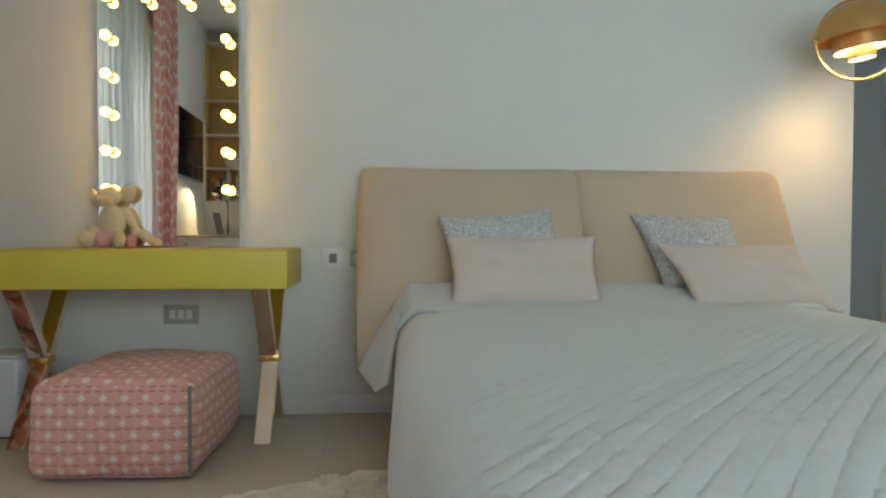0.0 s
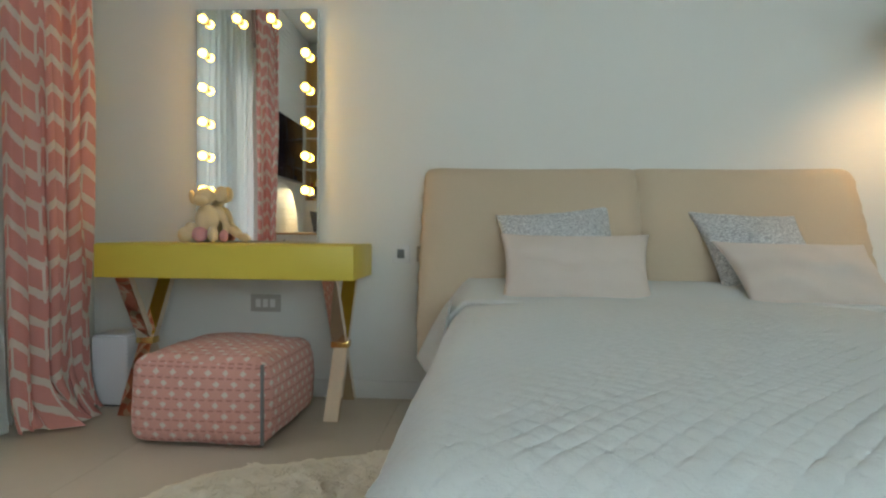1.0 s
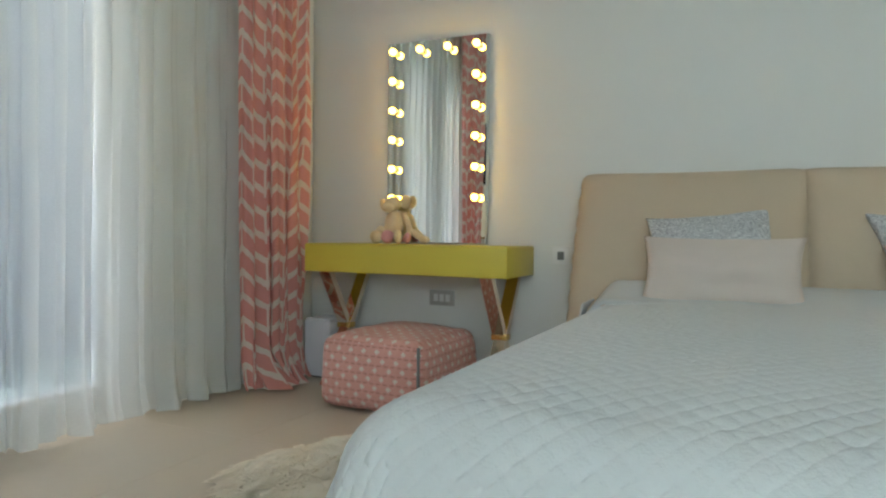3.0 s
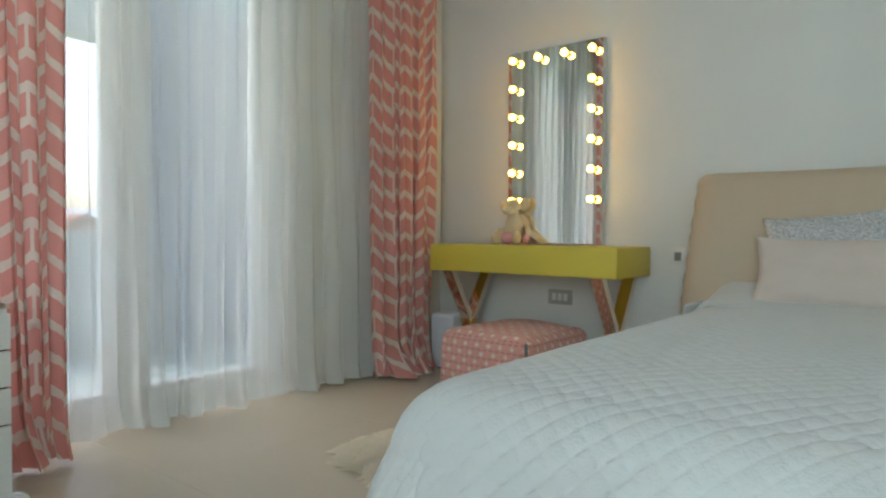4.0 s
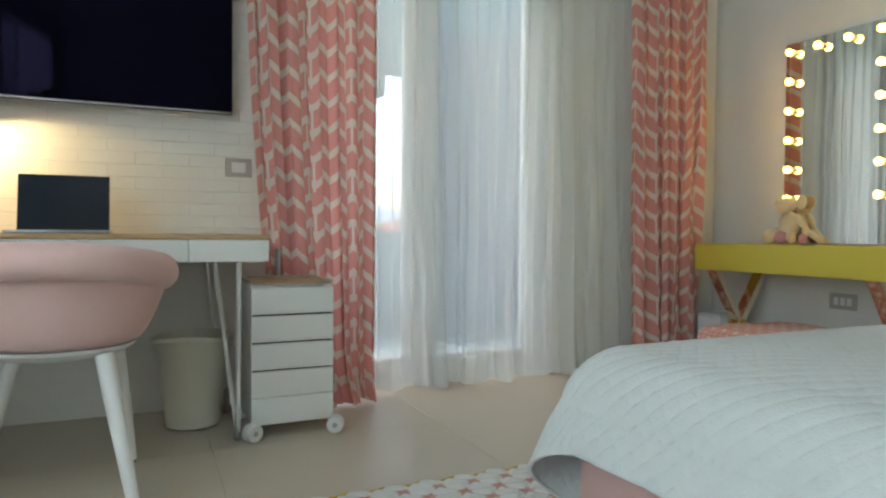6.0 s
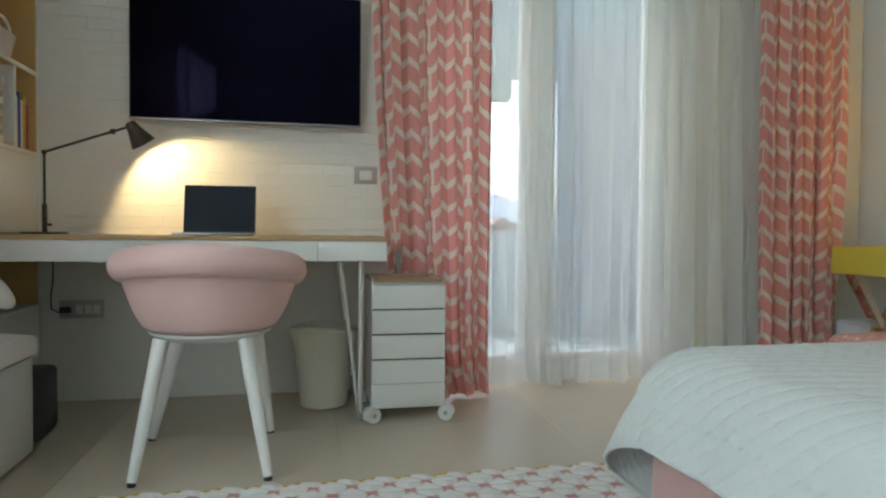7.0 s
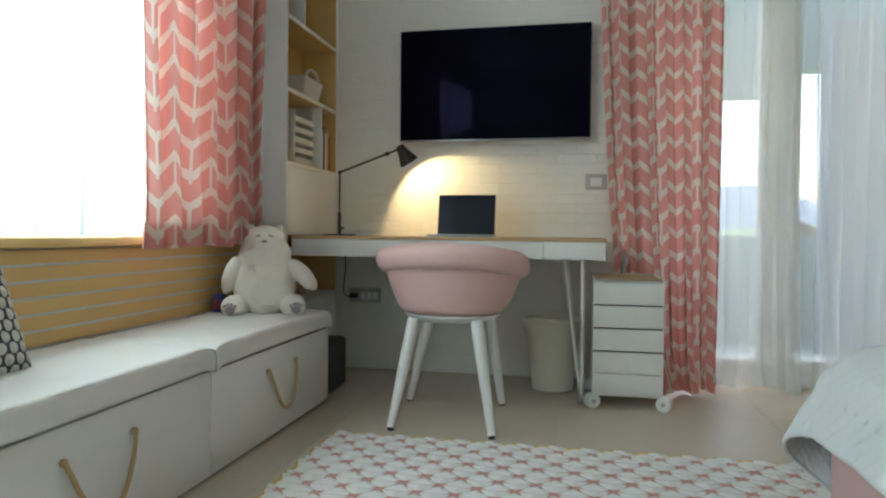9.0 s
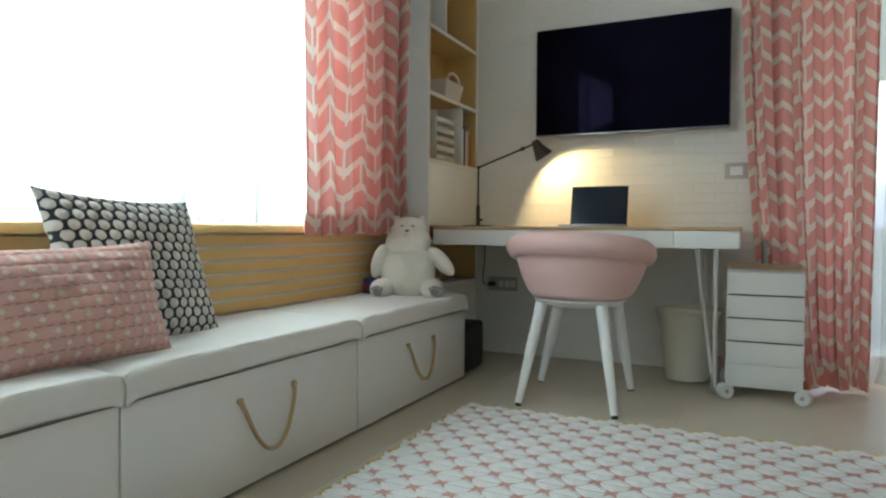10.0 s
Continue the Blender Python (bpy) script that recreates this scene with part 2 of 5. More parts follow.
M_CURTAIN = chevron("chevron_cotton", (0.75, 0.35, 0.305), (0.81, 0.71, 0.63))
M_VOILE = voile("voile", (0.925, 0.955, 0.94), 0.45, 0.42)
M_VOILE2 = voile("window_voile", (0.84, 0.86, 0.87), 0.16, 0.40)
M_SHEET = plain("quilted_cotton", (0.62, 0.635, 0.625), 0.9, vary=0.05, grain=150, relief=0.0035, sheen=0.15, spec=0.2)
M_HEAD = woven("beige_upholstery", (0.60, 0.49, 0.36), 900, 0.85, 0.06, 0.0008)
M_BLUSH = woven("blush_cotton", (0.66, 0.575, 0.515), 800, 0.9, 0.05, 0.0008)
M_GREYC = woven("flecked_grey_boucle", (0.72, 0.73, 0.73), 500, 0.95, 0.15, 0.004, fleck=(0.40, 0.41, 0.43))
M_PINKF = woven("pink_wool_felt", (0.75, 0.50, 0.465), 900, 0.95, 0.06, 0.001, sheen=0.3)
M_PINKB = woven("pink_bed_fabric", (0.56, 0.36, 0.33), 500, 0.9, 0.15, 0.0015)
M_POUF = knit("pink_wool_weave", (0.76, 0.40, 0.335), (0.80, 0.70, 0.62), (0.55, 0.23, 0.19), 0.067, 0.205, 0.58, 0.008)
M_PCUSH = knit("pink_cushion_weave", (0.75, 0.455, 0.39), (0.80, 0.70, 0.62), (0.58, 0.30, 0.25), 0.052, 0.17, 0.56, 0.007)
M_BCUSH = knit("black_cushion_weave", (0.045, 0.05, 0.06), (0.66, 0.63, 0.58), (0.04, 0.045, 0.05), 0.040, 0.375, 0.72, 0.004, True)
M_RUG = star_rug("star_rug")
M_RUGEDGE = woven("yellow_binding", (0.62, 0.42, 0.03), 600, 0.9, 0.12)
M_FUR, _t = mat("sheepskin")
_v = coords(_t)
_c = mix(_t, noise_of(_t, _v, 24, 3), (0.93, 0.86, 0.72), (0.97, 0.93, 0.84))
_d, _l = _t.nodes.new("ShaderNodeBsdfDiffuse"), _t.nodes.new("ShaderNodeBsdfTranslucent")
_m, _o = _t.nodes.new("ShaderNodeMixShader"), _t.nodes.new("ShaderNodeOutputMaterial")
_m.inputs[0].default_value = 0.45
for _s in (_d, _l):
    _t.links.new(_c, _s.inputs[0])
_t.links.new(_d.outputs[0], _m.inputs[1])
_t.links.new(_l.outputs[0], _m.inputs[2])
_t.links.new(_m.outputs[0], _o.inputs[0])
M_PLUSH = plain("plush_cream", (0.84, 0.80, 0.71), 0.95, vary=0.08, grain=160, relief=0.004, sheen=0.4)
M_PLUSHY = plain("plush_straw", (0.70, 0.58, 0.38), 0.95, vary=0.10, grain=160, relief=0.004, sheen=0.4)
M_PLUSHP = plain("plush_pink", (0.68, 0.34, 0.36), 0.95, vary=0.18, grain=120, relief=0.002, sheen=0.3)
M_PAD = plain("paw_grey", (0.30, 0.285, 0.285), 0.9)
M_OAK = wood("pale_oak", (0.62, 0.44, 0.24), (0.50, 0.34, 0.17), (25, 2.0, 25))
M_PINE = wood("golden_pine", (0.76, 0.52, 0.215), (0.66, 0.42, 0.150), (2.0, 25, 25))
M_ASH = wood("pale_ash", (0.66, 0.56, 0.44), (0.55, 0.45, 0.34), (25, 2.0, 25))
M_GROOVE = plain("grey_groove", (0.62, 0.64, 0.64), 0.5)
M_BLACK = plain("black_plastic", (0.012, 0.012, 0.014), 0.4, vary=0.1)
M_SCREEN = plain("dark_screen", (0.004, 0.004, 0.010), 0.06, vary=0.0, relief=0.0, spec=0.08)
for _n in M_SCREEN.node_tree.nodes:
    if _n.type == "BSDF_PRINCIPLED":
        _n.inputs["Specular Tint"].default_value = (0.50, 0.42, 1.0, 1)  # purple anti-glare coating
M_LAPTOP = plain("laptop_screen", (0.008, 0.014, 0.030), 0.14, vary=0.0, relief=0.0)
M_ALU = plain("grey_aluminium", (0.40, 0.40, 0.41), 0.35, 0.9)
M_LAMP = plain("bronze_lamp_paint", (0.055, 0.042, 0.030), 0.35, 0.5)
M_LAMPIN = plain("lamp_inner_white", (0.85, 0.80, 0.70), 0.5)
M_CREAM = plain("cream_plastic", (0.83, 0.79, 0.67), 0.45, vary=0.03)
M_CHAIRW = plain("white_plastic", (0.82, 0.82, 0.81), 0.35, vary=0.02)
M_PURE = plain("cool_white_plastic", (0.72, 0.74, 0.80), 0.4, vary=0.02)
M_PLATE = plain("taupe_plate", (0.47, 0.445, 0.41), 0.4, vary=0.03)
M_ROPE = woven("jute_rope", (0.50, 0.36, 0.19), 900, 0.9, 0.2, 0.002)
M_CANVAS = woven("ivory_canvas", (0.79, 0.77, 0.735), 800, 0.9, 0.05, 0.001)
M_BLUE = plain("blue_card", (0.05, 0.07, 0.30), 0.5, vary=0.15)
M_DIAL = plain("thermostat_window", (0.17, 0.18, 0.18), 0.3)
M_GREYBOX = plain("dark_grey_plastic", (0.02, 0.022, 0.025), 0.5, vary=0.1)
M_FRAME = plain("white_upvc", (0.78, 0.79, 0.79), 0.35, vary=0.02)
M_GLASS = pane_glass("window_glass")
M_PLASTER = plain("terrace_plaster", (0.41, 0.51, 0.50), 0.85, vary=0.05, grain=60, relief=0.001)
M_SHUTTER = plain("grey_shutter", (0.34, 0.38, 0.46), 0.6, vary=0.06)
M_GRASS = plain("far_meadow", (0.16, 0.26, 0.06), 0.95, vary=0.4, grain=0.6, patch=0.05, relief=0.0)
# aerial haze is mixed into these two base colours; the air itself is clear
M_WOODS = plain("far_green_slopes", (0.36, 0.48, 0.22), 0.95, vary=0.35, grain=0.2, patch=0.03, relief=0.0)
M_HILL_HAZE = plain("far_hills_haze_tint", (0.60, 0.68, 0.70), 0.95, vary=0.15, grain=0.2, patch=0.03, relief=0.0)
M_ROOF = plain("terracotta_roof", (0.34, 0.16, 0.10), 0.85, vary=0.2, grain=6)
M_GREY = woven("grey_tape", (0.24, 0.23, 0.22), 700)
M_BASKET = plain("blush_plastic", (0.72, 0.66, 0.63), 0.5)
M_PAPER = plain("paper_trays", (0.70, 0.66, 0.58), 0.6)
M_RED = plain("book_red", (0.40, 0.06, 0.05), 0.6)
M_YEL2 = plain("book_yellow", (0.65, 0.42, 0.05), 0.6)
M_COPPER = plain("lamp_shade_copper", (0.62, 0.36, 0.12), 0.35, 0.6, vary=0.05)
M_HOT = glow("lamp_opening", (1.0, 0.80, 0.48), 6.0)


# ---- mesh helpers ----
def part(name, bm, material, parent=None, label="", smooth=True):
    """Links a bmesh as one mesh object, under a thing or a part."""
    me = bpy.data.meshes.new(name)
    bmesh.ops.recalc_face_normals(bm, faces=bm.faces)
    bm.to_mesh(me)
    bm.free()
    return link(name, me, material, parent, label, smooth)


def link(name, me, material, parent=None, label="", smooth=True, uv=False, soft=False):
    for x in material if isinstance(material, (list, tuple)) else (material,):
        me.materials.append(x)
    if uv:
        box_uv(me)
    for p in me.polygons:
        p.use_smooth = smooth
    if smooth and not soft:
        me.set_sharp_from_angle(angle=radians(28))
    ob = new(name, me)
    ob.parent = parent
    if label:
        tagged(ob, label)
    return ob


def thing(name, place, label, category, group="", turn=0.0):
    ob = new(name)
    ob.empty_display_size = 0.05
    ob.matrix_basis = pose(*place, 0, 0, turn)
    return tagged(ob, label, category, group)


def box(lo, hi, bevel=0.0, seg=2, bm=None):
    bm2 = bmesh.new()
    c = [(a + b) / 2 for a, b in zip(lo, hi)]
    s = [abs(b - a) for a, b in zip(lo, hi)]
    bmesh.ops.create_cube(bm2, size=1, matrix=Matrix.Translation(c) @ Matrix.Diagonal((*s, 1)))
    if bevel:
        bmesh.ops.bevel(bm2, geom=bm2.edges[:], offset=min(bevel, min(s) * 0.49), segments=seg, profile=0.5, affect="EDGES")
    if bm is None:
        return bm2
    me = bpy.data.meshes.new("t")
    bm2.to_mesh(me)
    bm2.free()
    bm.from_mesh(me)
    bpy.data.meshes.remove(me)
    return bm


def lathe(profile, n=32, bm=None, at=(0, 0, 0), m=None, sx=1.0, sy=1.0, cap=True):
    """A turned form: (radius, height) pairs round z."""
    bm = bm or bmesh.new()
    m = m or Matrix.Translation(at)
    rings = []
    for r, z in profile:
        rings.append([bm.verts.new(m @ Vector((sx * max(r, 1e-4) * math.cos(2 * math.pi * i / n), sy * max(r, 1e-4) * math.sin(2 * math.pi * i / n), z))) for i in range(n)])
    for a, b in zip(rings, rings[1:]):
        for i in range(n):
            bm.faces.new((a[i], a[(i + 1) % n], b[(i + 1) % n], b[i]))
    if cap and profile[0][0] > 1e-3:
        bm.faces.new(rings[0][::-1])
    if cap and profile[-1][0] > 1e-3:
        bm.faces.new(rings[-1])
    return bm


def tube(points, radius, n=14, bm=None, closed=False):
    """A round bar along points; radius may be a number or one for each point."""
    bm = bm or bmesh.new()
    pts = [Vector(p) for p in points]
    rings = []
    side = None
    for i, p in enumerate(pts):
        a = pts[i - 1] if (i or closed) else p
        b = pts[(i + 1) % len(pts)] if (i < len(pts) - 1 or closed) else p
        d = (b - a).normalized()
        if side is None:
            side = d.orthogonal().normalized()
        side = (side - d * side.dot(d)).normalized()
        up = d.cross(side)
        r = radius[i] if isinstance(radius, (list, tuple)) else radius
        rings.append([bm.verts.new(p + r * (math.cos(2 * math.pi * k / n) * side + math.sin(2 * math.pi * k / n) * up)) for k in range(n)])
    pairs = list(zip(rings, rings[1:])) + ([(rings[-1], rings[0])] if closed else [])
    for a, b in pairs:
        for k in range(n):
            bm.faces.new((a[k], a[(k + 1) % n], b[(k + 1) % n], b[k]))
    if not closed:
        bm.faces.new(rings[0][::-1])
        bm.faces.new(rings[-1])
    return bm


def blob(center, size, bm=None, rot=(0, 0, 0), lumps=0.0, seed=0, sub=3, mi=0):
    bm = bm or bmesh.new()
    m = Matrix.Translation(center) @ Euler([radians(a) for a in rot]).to_matrix().to_4x4() @ Matrix.Diagonal((*size, 1))
    made = bmesh.ops.create_icosphere(bm, subdivisions=sub, radius=1, matrix=m)
    for v in made["verts"]:
        if lumps:
            v.co += (v.co - Vector(center)).normalized() * lumps * noise.noise(v.co * 30 + Vector((seed, 0, 0)))
        for f in v.link_faces:
            f.material_index = mi
    return bm


def box_uv(me):
    """Lays the cloth's own lengths on each face, along the two axes that it faces least."""
    lay = me.uv_layers.new(name="UVMap")
    for p in me.polygons:
        n = [abs(c) for c in p.normal]
        k = n.index(max(n))
        a, b = ((1, 2), (0, 2), (0, 1))[k]
        for li in p.loop_indices:
            co = me.vertices[me.loops[li].vertex_index].co
            lay.data[li].uv = (co[a] + 3.0, co[b] + 3.0)


def sheet(name, nu, nv, f, material, parent=None, label="", thick=0.0):
    """A cloth over a grid: f(i/nu, j/nv) gives the place and the cloth's own (u, v)."""
    co, uv = [], []
    for j in range(nv + 1):
        for i in range(nu + 1):
            p, q = f(i / nu, j / nv)
            co.append(p)
            uv.append(q)
    w = nu + 1
    fs = [(j * w + i, j * w + i + 1, (j + 1) * w + i + 1, (j + 1) * w + i) for j in range(nv) for i in range(nu)]
    if thick:
        n0 = len(co)
        cs = np.array(co).reshape(nv + 1, nu + 1, 3)
        nr = np.cross(np.gradient(cs, axis=1), np.gradient(cs, axis=0))
        nr /= np.linalg.norm(nr, axis=2, keepdims=True) + 1e-9
        co = co + [tuple(p) for p in (cs - nr * thick).reshape(-1, 3)]
        uv = uv + uv
        fs += [tuple(n0 + k for k in q[::-1]) for q in fs]
        rim = [i for i in range(w)] + [j * w + nu for j in range(1, nv + 1)] + [nv * w + i for i in range(nu - 1, -1, -1)] + [j * w for j in range(nv - 1, 0, -1)]
        fs += [(rim[k], rim[(k + 1) % len(rim)], n0 + rim[(k + 1) % len(rim)], n0 + rim[k])[::-1] for k in range(len(rim))]
    me = bpy.data.meshes.new(name)
    me.from_pydata([tuple(c) for c in co], [], fs)
    lay = me.uv_layers.new(name="UVMap")
    idx = np.empty(len(me.loops), dtype=np.int32)
    me.loops.foreach_get("vertex_index", idx)
    lay.data.foreach_set("uv", np.array(uv)[idx].astype(np.float32).ravel())
    return link(name, me, material, parent, label, soft=True)


def cushion(name, w, h, d, material, parent, label="", n=28, wrinkle=0.016, seed=1, pinch=0.16, shear=0.0, puffs=None):
    """A filled cushion, upright in its own x and z, with pulled-in sides and pointed corners."""
    co, fs, uv = [], [], []
    for s in (1, -1):
        for j in range(n + 1):
            for i in range(n + 1):
                a, b = 2 * i / n - 1, 2 * j / n - 1
                px = a * (1 - pinch * (1 - b * b) * 0.5)
                pz = b * (1 - pinch * (1 - a * a) * 0.5)
                t = (max(0, (1 - abs(a) ** 2.4)) * max(0, (1 - abs(b) ** 2.4))) ** 0.50
                y = s * d / 2 * t + s * t * wrinkle * noise.noise(Vector((a * 2.2 + seed, b * 2.2, s)))
                cu, cv = px * w / 2 + 2, pz * h / 2 + 2
                if puffs:
                    pitch, row, high = puffs
                    vv = cv / (pitch * row)
                    uu = cu / pitch + math.floor(vv) * 0.5
                    y += s * high * min(1.0, 3 * t) * math.cos(math.pi * (uu % 1 - 0.5)) * math.cos(math.pi * (vv % 1 - 0.5))
                co.append((px * w / 2 + shear * pz * h / 2, y, pz * h / 2))
                uv.append((cu, cv))
        o = 0 if s == 1 else (n + 1) ** 2
        for j in range(n):
            for i in range(n):
                q = (o + j * (n + 1) + i, o + j * (n + 1) + i + 1, o + (j + 1) * (n + 1) + i + 1, o + (j + 1) * (n + 1) + i)
                fs.append(q if s == -1 else q[::-1])
    me = bpy.data.meshes.new(name)
    me.from_pydata(co, [], fs)
    lay = me.uv_layers.new(name="UVMap")
    for li, lp in enumerate(me.loops):
        lay.data[li].uv = uv[lp.vertex_index]
    bm = bmesh.new()
    bm.from_mesh(me)
    bmesh.ops.remove_doubles(bm, verts=bm.verts, dist=1e-5)
    bm.to_mesh(me)
    bm.free()
    return link(name, me, material, parent, label, soft=True)


def structure(ob, label="", category=""):
    return tagged(ob, label, category, kind="structure")


# ---- large structure ----
XW, YN, YS, XE, ZC = -1.75, 2.865, -1.80, 3.30, 3.0
YH = 4.0

structure(part("floor", box((XW - 0.25, YS - 0.25, -0.12), (XE + 0.2, YH + 0.2, -0.006)), M_GROUT), "beige tiled bedroom floor with faint joints", "floor")
structure(part("ceiling", box((XW - 0.25, YS - 0.25, ZC), (XE + 0.2, YH + 0.2, ZC + 0.15)), M_CEIL), "plain white painted ceiling", "ceiling")

# north wall ends at the hall opening
structure(part("wall_north", box((XW - 0.2, YN, 0), (2.25, YN + 0.12, ZC), 0.004), M_LINEN), "warm white wall with fine linen texture", "wall")
structure(part("wall_hall_end", box((2.0, YH, 0), (XE + 0.2, YH + 0.15, ZC)), M_HALL), "grey-blue painted wall of the hall recess", "wall")
structure(part("wall_hall_side", box((2.1, YN + 0.122, 0), (2.248, YH - 0.002, ZC)), M_HALL), "grey-blue painted side wall of the recess", "wall")
structure(part("wall_east", box((XE, YS - 0.2, 0), (XE + 0.15, YH - 0.002, ZC)), M_WALL), "plain warm white wall", "wall")

# west wall with the balcony door's opening
OY0, OY1, OZ = 0.03, 1.66, 2.45
bm = bmesh.new()
box((XW - 0.22, YS - 0.2, 0), (XW, OY0, ZC), 0, bm=bm)
box((XW - 0.22, OY1, 0), (XW, YN - 0.002, ZC), 0, bm=bm)
box((XW - 0.22, OY0, OZ), (XW, OY1, ZC), 0, bm=bm)
wall_west = structure(part("wall_west", bm, M_WALL, smooth=False), "warm white wall with a balcony door opening", "wall")

# south wall with the window's opening
WX0, WX1, WZ0, WZ1 = -0.62, 2.50, 0.79, 2.20
bm = bmesh.new()
box((XW + 0.002, YS - 0.22, 0), (WX0, YS, ZC), 0, bm=bm)
box((WX1, YS - 0.22, 0), (XE - 0.002, YS, ZC), 0, bm=bm)
box((WX0, YS - 0.22, 0), (WX1, YS, WZ0), 0, bm=bm)
box((WX0, YS - 0.22, WZ1), (WX1, YS, ZC), 0, bm=bm)
structure(part("wall_south", bm, M_WALL, smooth=False), "warm white wall with a wide window opening", "wall")

for name, lo, hi in (("baseboard", (XW + 0.3, YN - 0.014, 0), (2.25, YN - 0.002, 0.085)),
                     ("baseboard", (XE - 0.014, YS + 0.6, 0), (XE - 0.002, YH - 0.02, 0.085))):
    structure(part(name, box(lo, hi, 0.003), M_TRIM), "low white baseboard", "baseboard")

# balcony door
door = structure(new("door_1"), "white glazed balcony door behind sheer curtain", "balcony door")
xd = XW - 0.15


def door_leaf(y0, y1, z0, z1, st):
    leaf = part("leaf_frame", box((xd - 0.035, y0, z0), (xd + 0.035, y0 + st, z1), 0.006), M_FRAME, door)
    part("stile", box((xd - 0.035, y1 - st, z0), (xd + 0.035, y1, z1), 0.006), M_FRAME, leaf)
    part("bottom_rail", box((xd - 0.035, y0 + st, z0), (xd + 0.035, y1 - st, z0 + st), 0.006), M_FRAME, leaf)
    part("top_rail", box((xd - 0.035, y0 + st, z1 - st), (xd + 0.035, y1 - st, z1), 0.006), M_FRAME, leaf)
    g = part("pane", box((xd - 0.006, y0 + st - 0.005, z0 + st - 0.005), (xd + 0.006, y1 - st + 0.005, z1 - st + 0.005)), M_GLASS, leaf)
    g.visible_shadow = False
    return leaf


door_leaf(OY0 + 0.035, 0.878, 0.03, OZ - 0.035, 0.095)
leaf = door_leaf(0.882, OY1 - 0.035, 0.03, OZ - 0.035, 0.100)
part("handle", tube([(xd + 0.036, 0.84, 1.05), (xd + 0.07, 0.84, 1.05), (xd + 0.072, 0.84, 0.95)], 0.009), M_ALU, leaf)
bm = bmesh.new()
box((xd - 0.04, OY0, 0.0), (xd + 0.04, OY0 + 0.034, OZ), 0, bm=bm)
box((xd - 0.04, OY1 - 0.034, 0.0), (xd + 0.04, OY1, OZ), 0, bm=bm)
box((xd - 0.04, OY0 + 0.034, OZ - 0.034), (xd + 0.04, OY1 - 0.034, OZ), 0, bm=bm)
box((xd - 0.04, OY0 + 0.034, 0.0), (xd + 0.04, OY1 - 0.034, 0.029), 0, bm=bm)
part("door_frame", bm, M_FRAME, door, smooth=False)

# wide window over the bench
win = structure(new("window_1"), "wide white window with bright daylight behind", "window")
yw = YS - 0.12
mull = [WX0 + 0.03, 0.42, 1.46, WX1 - 0.03]
bm = bmesh.new()
box((WX0, yw - 0.035, WZ0), (WX1, yw + 0.035, WZ0 + 0.06), 0.004, bm=bm)
box((WX0, yw - 0.035, WZ1 - 0.06), (WX1, yw + 0.035, WZ1), 0.004, bm=bm)
part("window_frame", bm, M_FRAME, win, smooth=False)
for x in mull:
    part("mullion", box((x - 0.03, yw - 0.034, WZ0 + 0.061), (x + 0.03, yw + 0.034, WZ1 - 0.061), 0.004), M_FRAME, win)
for a, b in zip(mull, mull[1:]):
    g = part("pane", box((a + 0.03, yw - 0.006, WZ0 + 0.06), (b - 0.03, yw + 0.006, WZ1 - 0.06)), M_GLASS, win)
    g.visible_shadow = False
part("window_sill", box((-1.03, YS + 0.002, WZ0 - 0.045), (2.60, YS + 0.055, WZ0 - 0.012), 0.006), M_PINE, win, "golden pine sill")

# pine cladding with grey grooves below the sill
clad = structure(new("wall_cladding"), "golden pine wall cladding with grey grooves", "wall cladding")
part("backing", box((-1.03, YS + 0.002, 0.0), (XE - 0.2, YS + 0.0172, WZ0 - 0.05)), M_GROOVE, clad)
z = WZ0 - 0.051
while z > 0.05:
    h = 0.0505
    part("board", box((-1.03, YS + 0.0175, z - h + 0.009), (XE - 0.2, YS + 0.0205, z), 0.001, 1), M_PINE, clad)
    z -= h

# ---- outside: terrace and distance ----
structure(part("ground", box((-420, -300, -4.2), (200, 420, -4.0)), M_GRASS, smooth=False), "wide green meadow below the terrace", "ground")
terr = thing("terrace", (0, 0, 0), "pale plastered covered terrace outside the balcony door", "terrace")
structure(terr)
part("slab", box((-3.75, -1.4, -0.2), (-1.98, 3.4, -0.03), 0.01), M_PLASTER, terr)
part("parapet", box((-3.75, -1.4, -0.029), (-3.58, 3.4, 0.80), 0.01), M_PLASTER, terr)
part("beam", box((-3.76, -1.4, 1.89), (-3.60, 1.278, 3.10), 0.01), M_PLASTER, terr)
part("beam", box((-3.75, 1.28, 2.08), (-3.61, 3.4, 3.10), 0.01), M_PLASTER, terr)
part("column", box((-3.74, 1.74, 0.801), (-3.61, 1.95, 2.079), 0.01), M_PLASTER, terr)
part("end_wall", box((-3.57, 3.2, -0.028), (-1.99, 3.38, 2.399), 0.01), M_PLASTER, terr)
shut = thing("slatted_screen", (-3.2, 1.55, -0.03), "blue-grey slatted sun screen on the terrace", "sun screen")
part("screen_frame", box((-0.03, -0.03, 0), (0.03, 0.03, 2.4), 0.004), M_SHUTTER, shut)
part("screen_frame", box((-0.03, 1.50, 0), (0.03, 1.56, 2.4), 0.004), M_SHUTTER, shut)
slat_me = None
for i in range(44):
    if slat_me is None:
        s = part("slat", box((-0.006, -0.72, -0.030), (0.006, 0.72, 0.024), 0.002, 1), M_SHUTTER, shut)
        slat_me = s.data
    else:
        s = new("slat", slat_me)
        s.parent = shut
    s.matrix_basis = pose(0, 0.765, 0.06 + i * 0.053, 0, 24, 0)


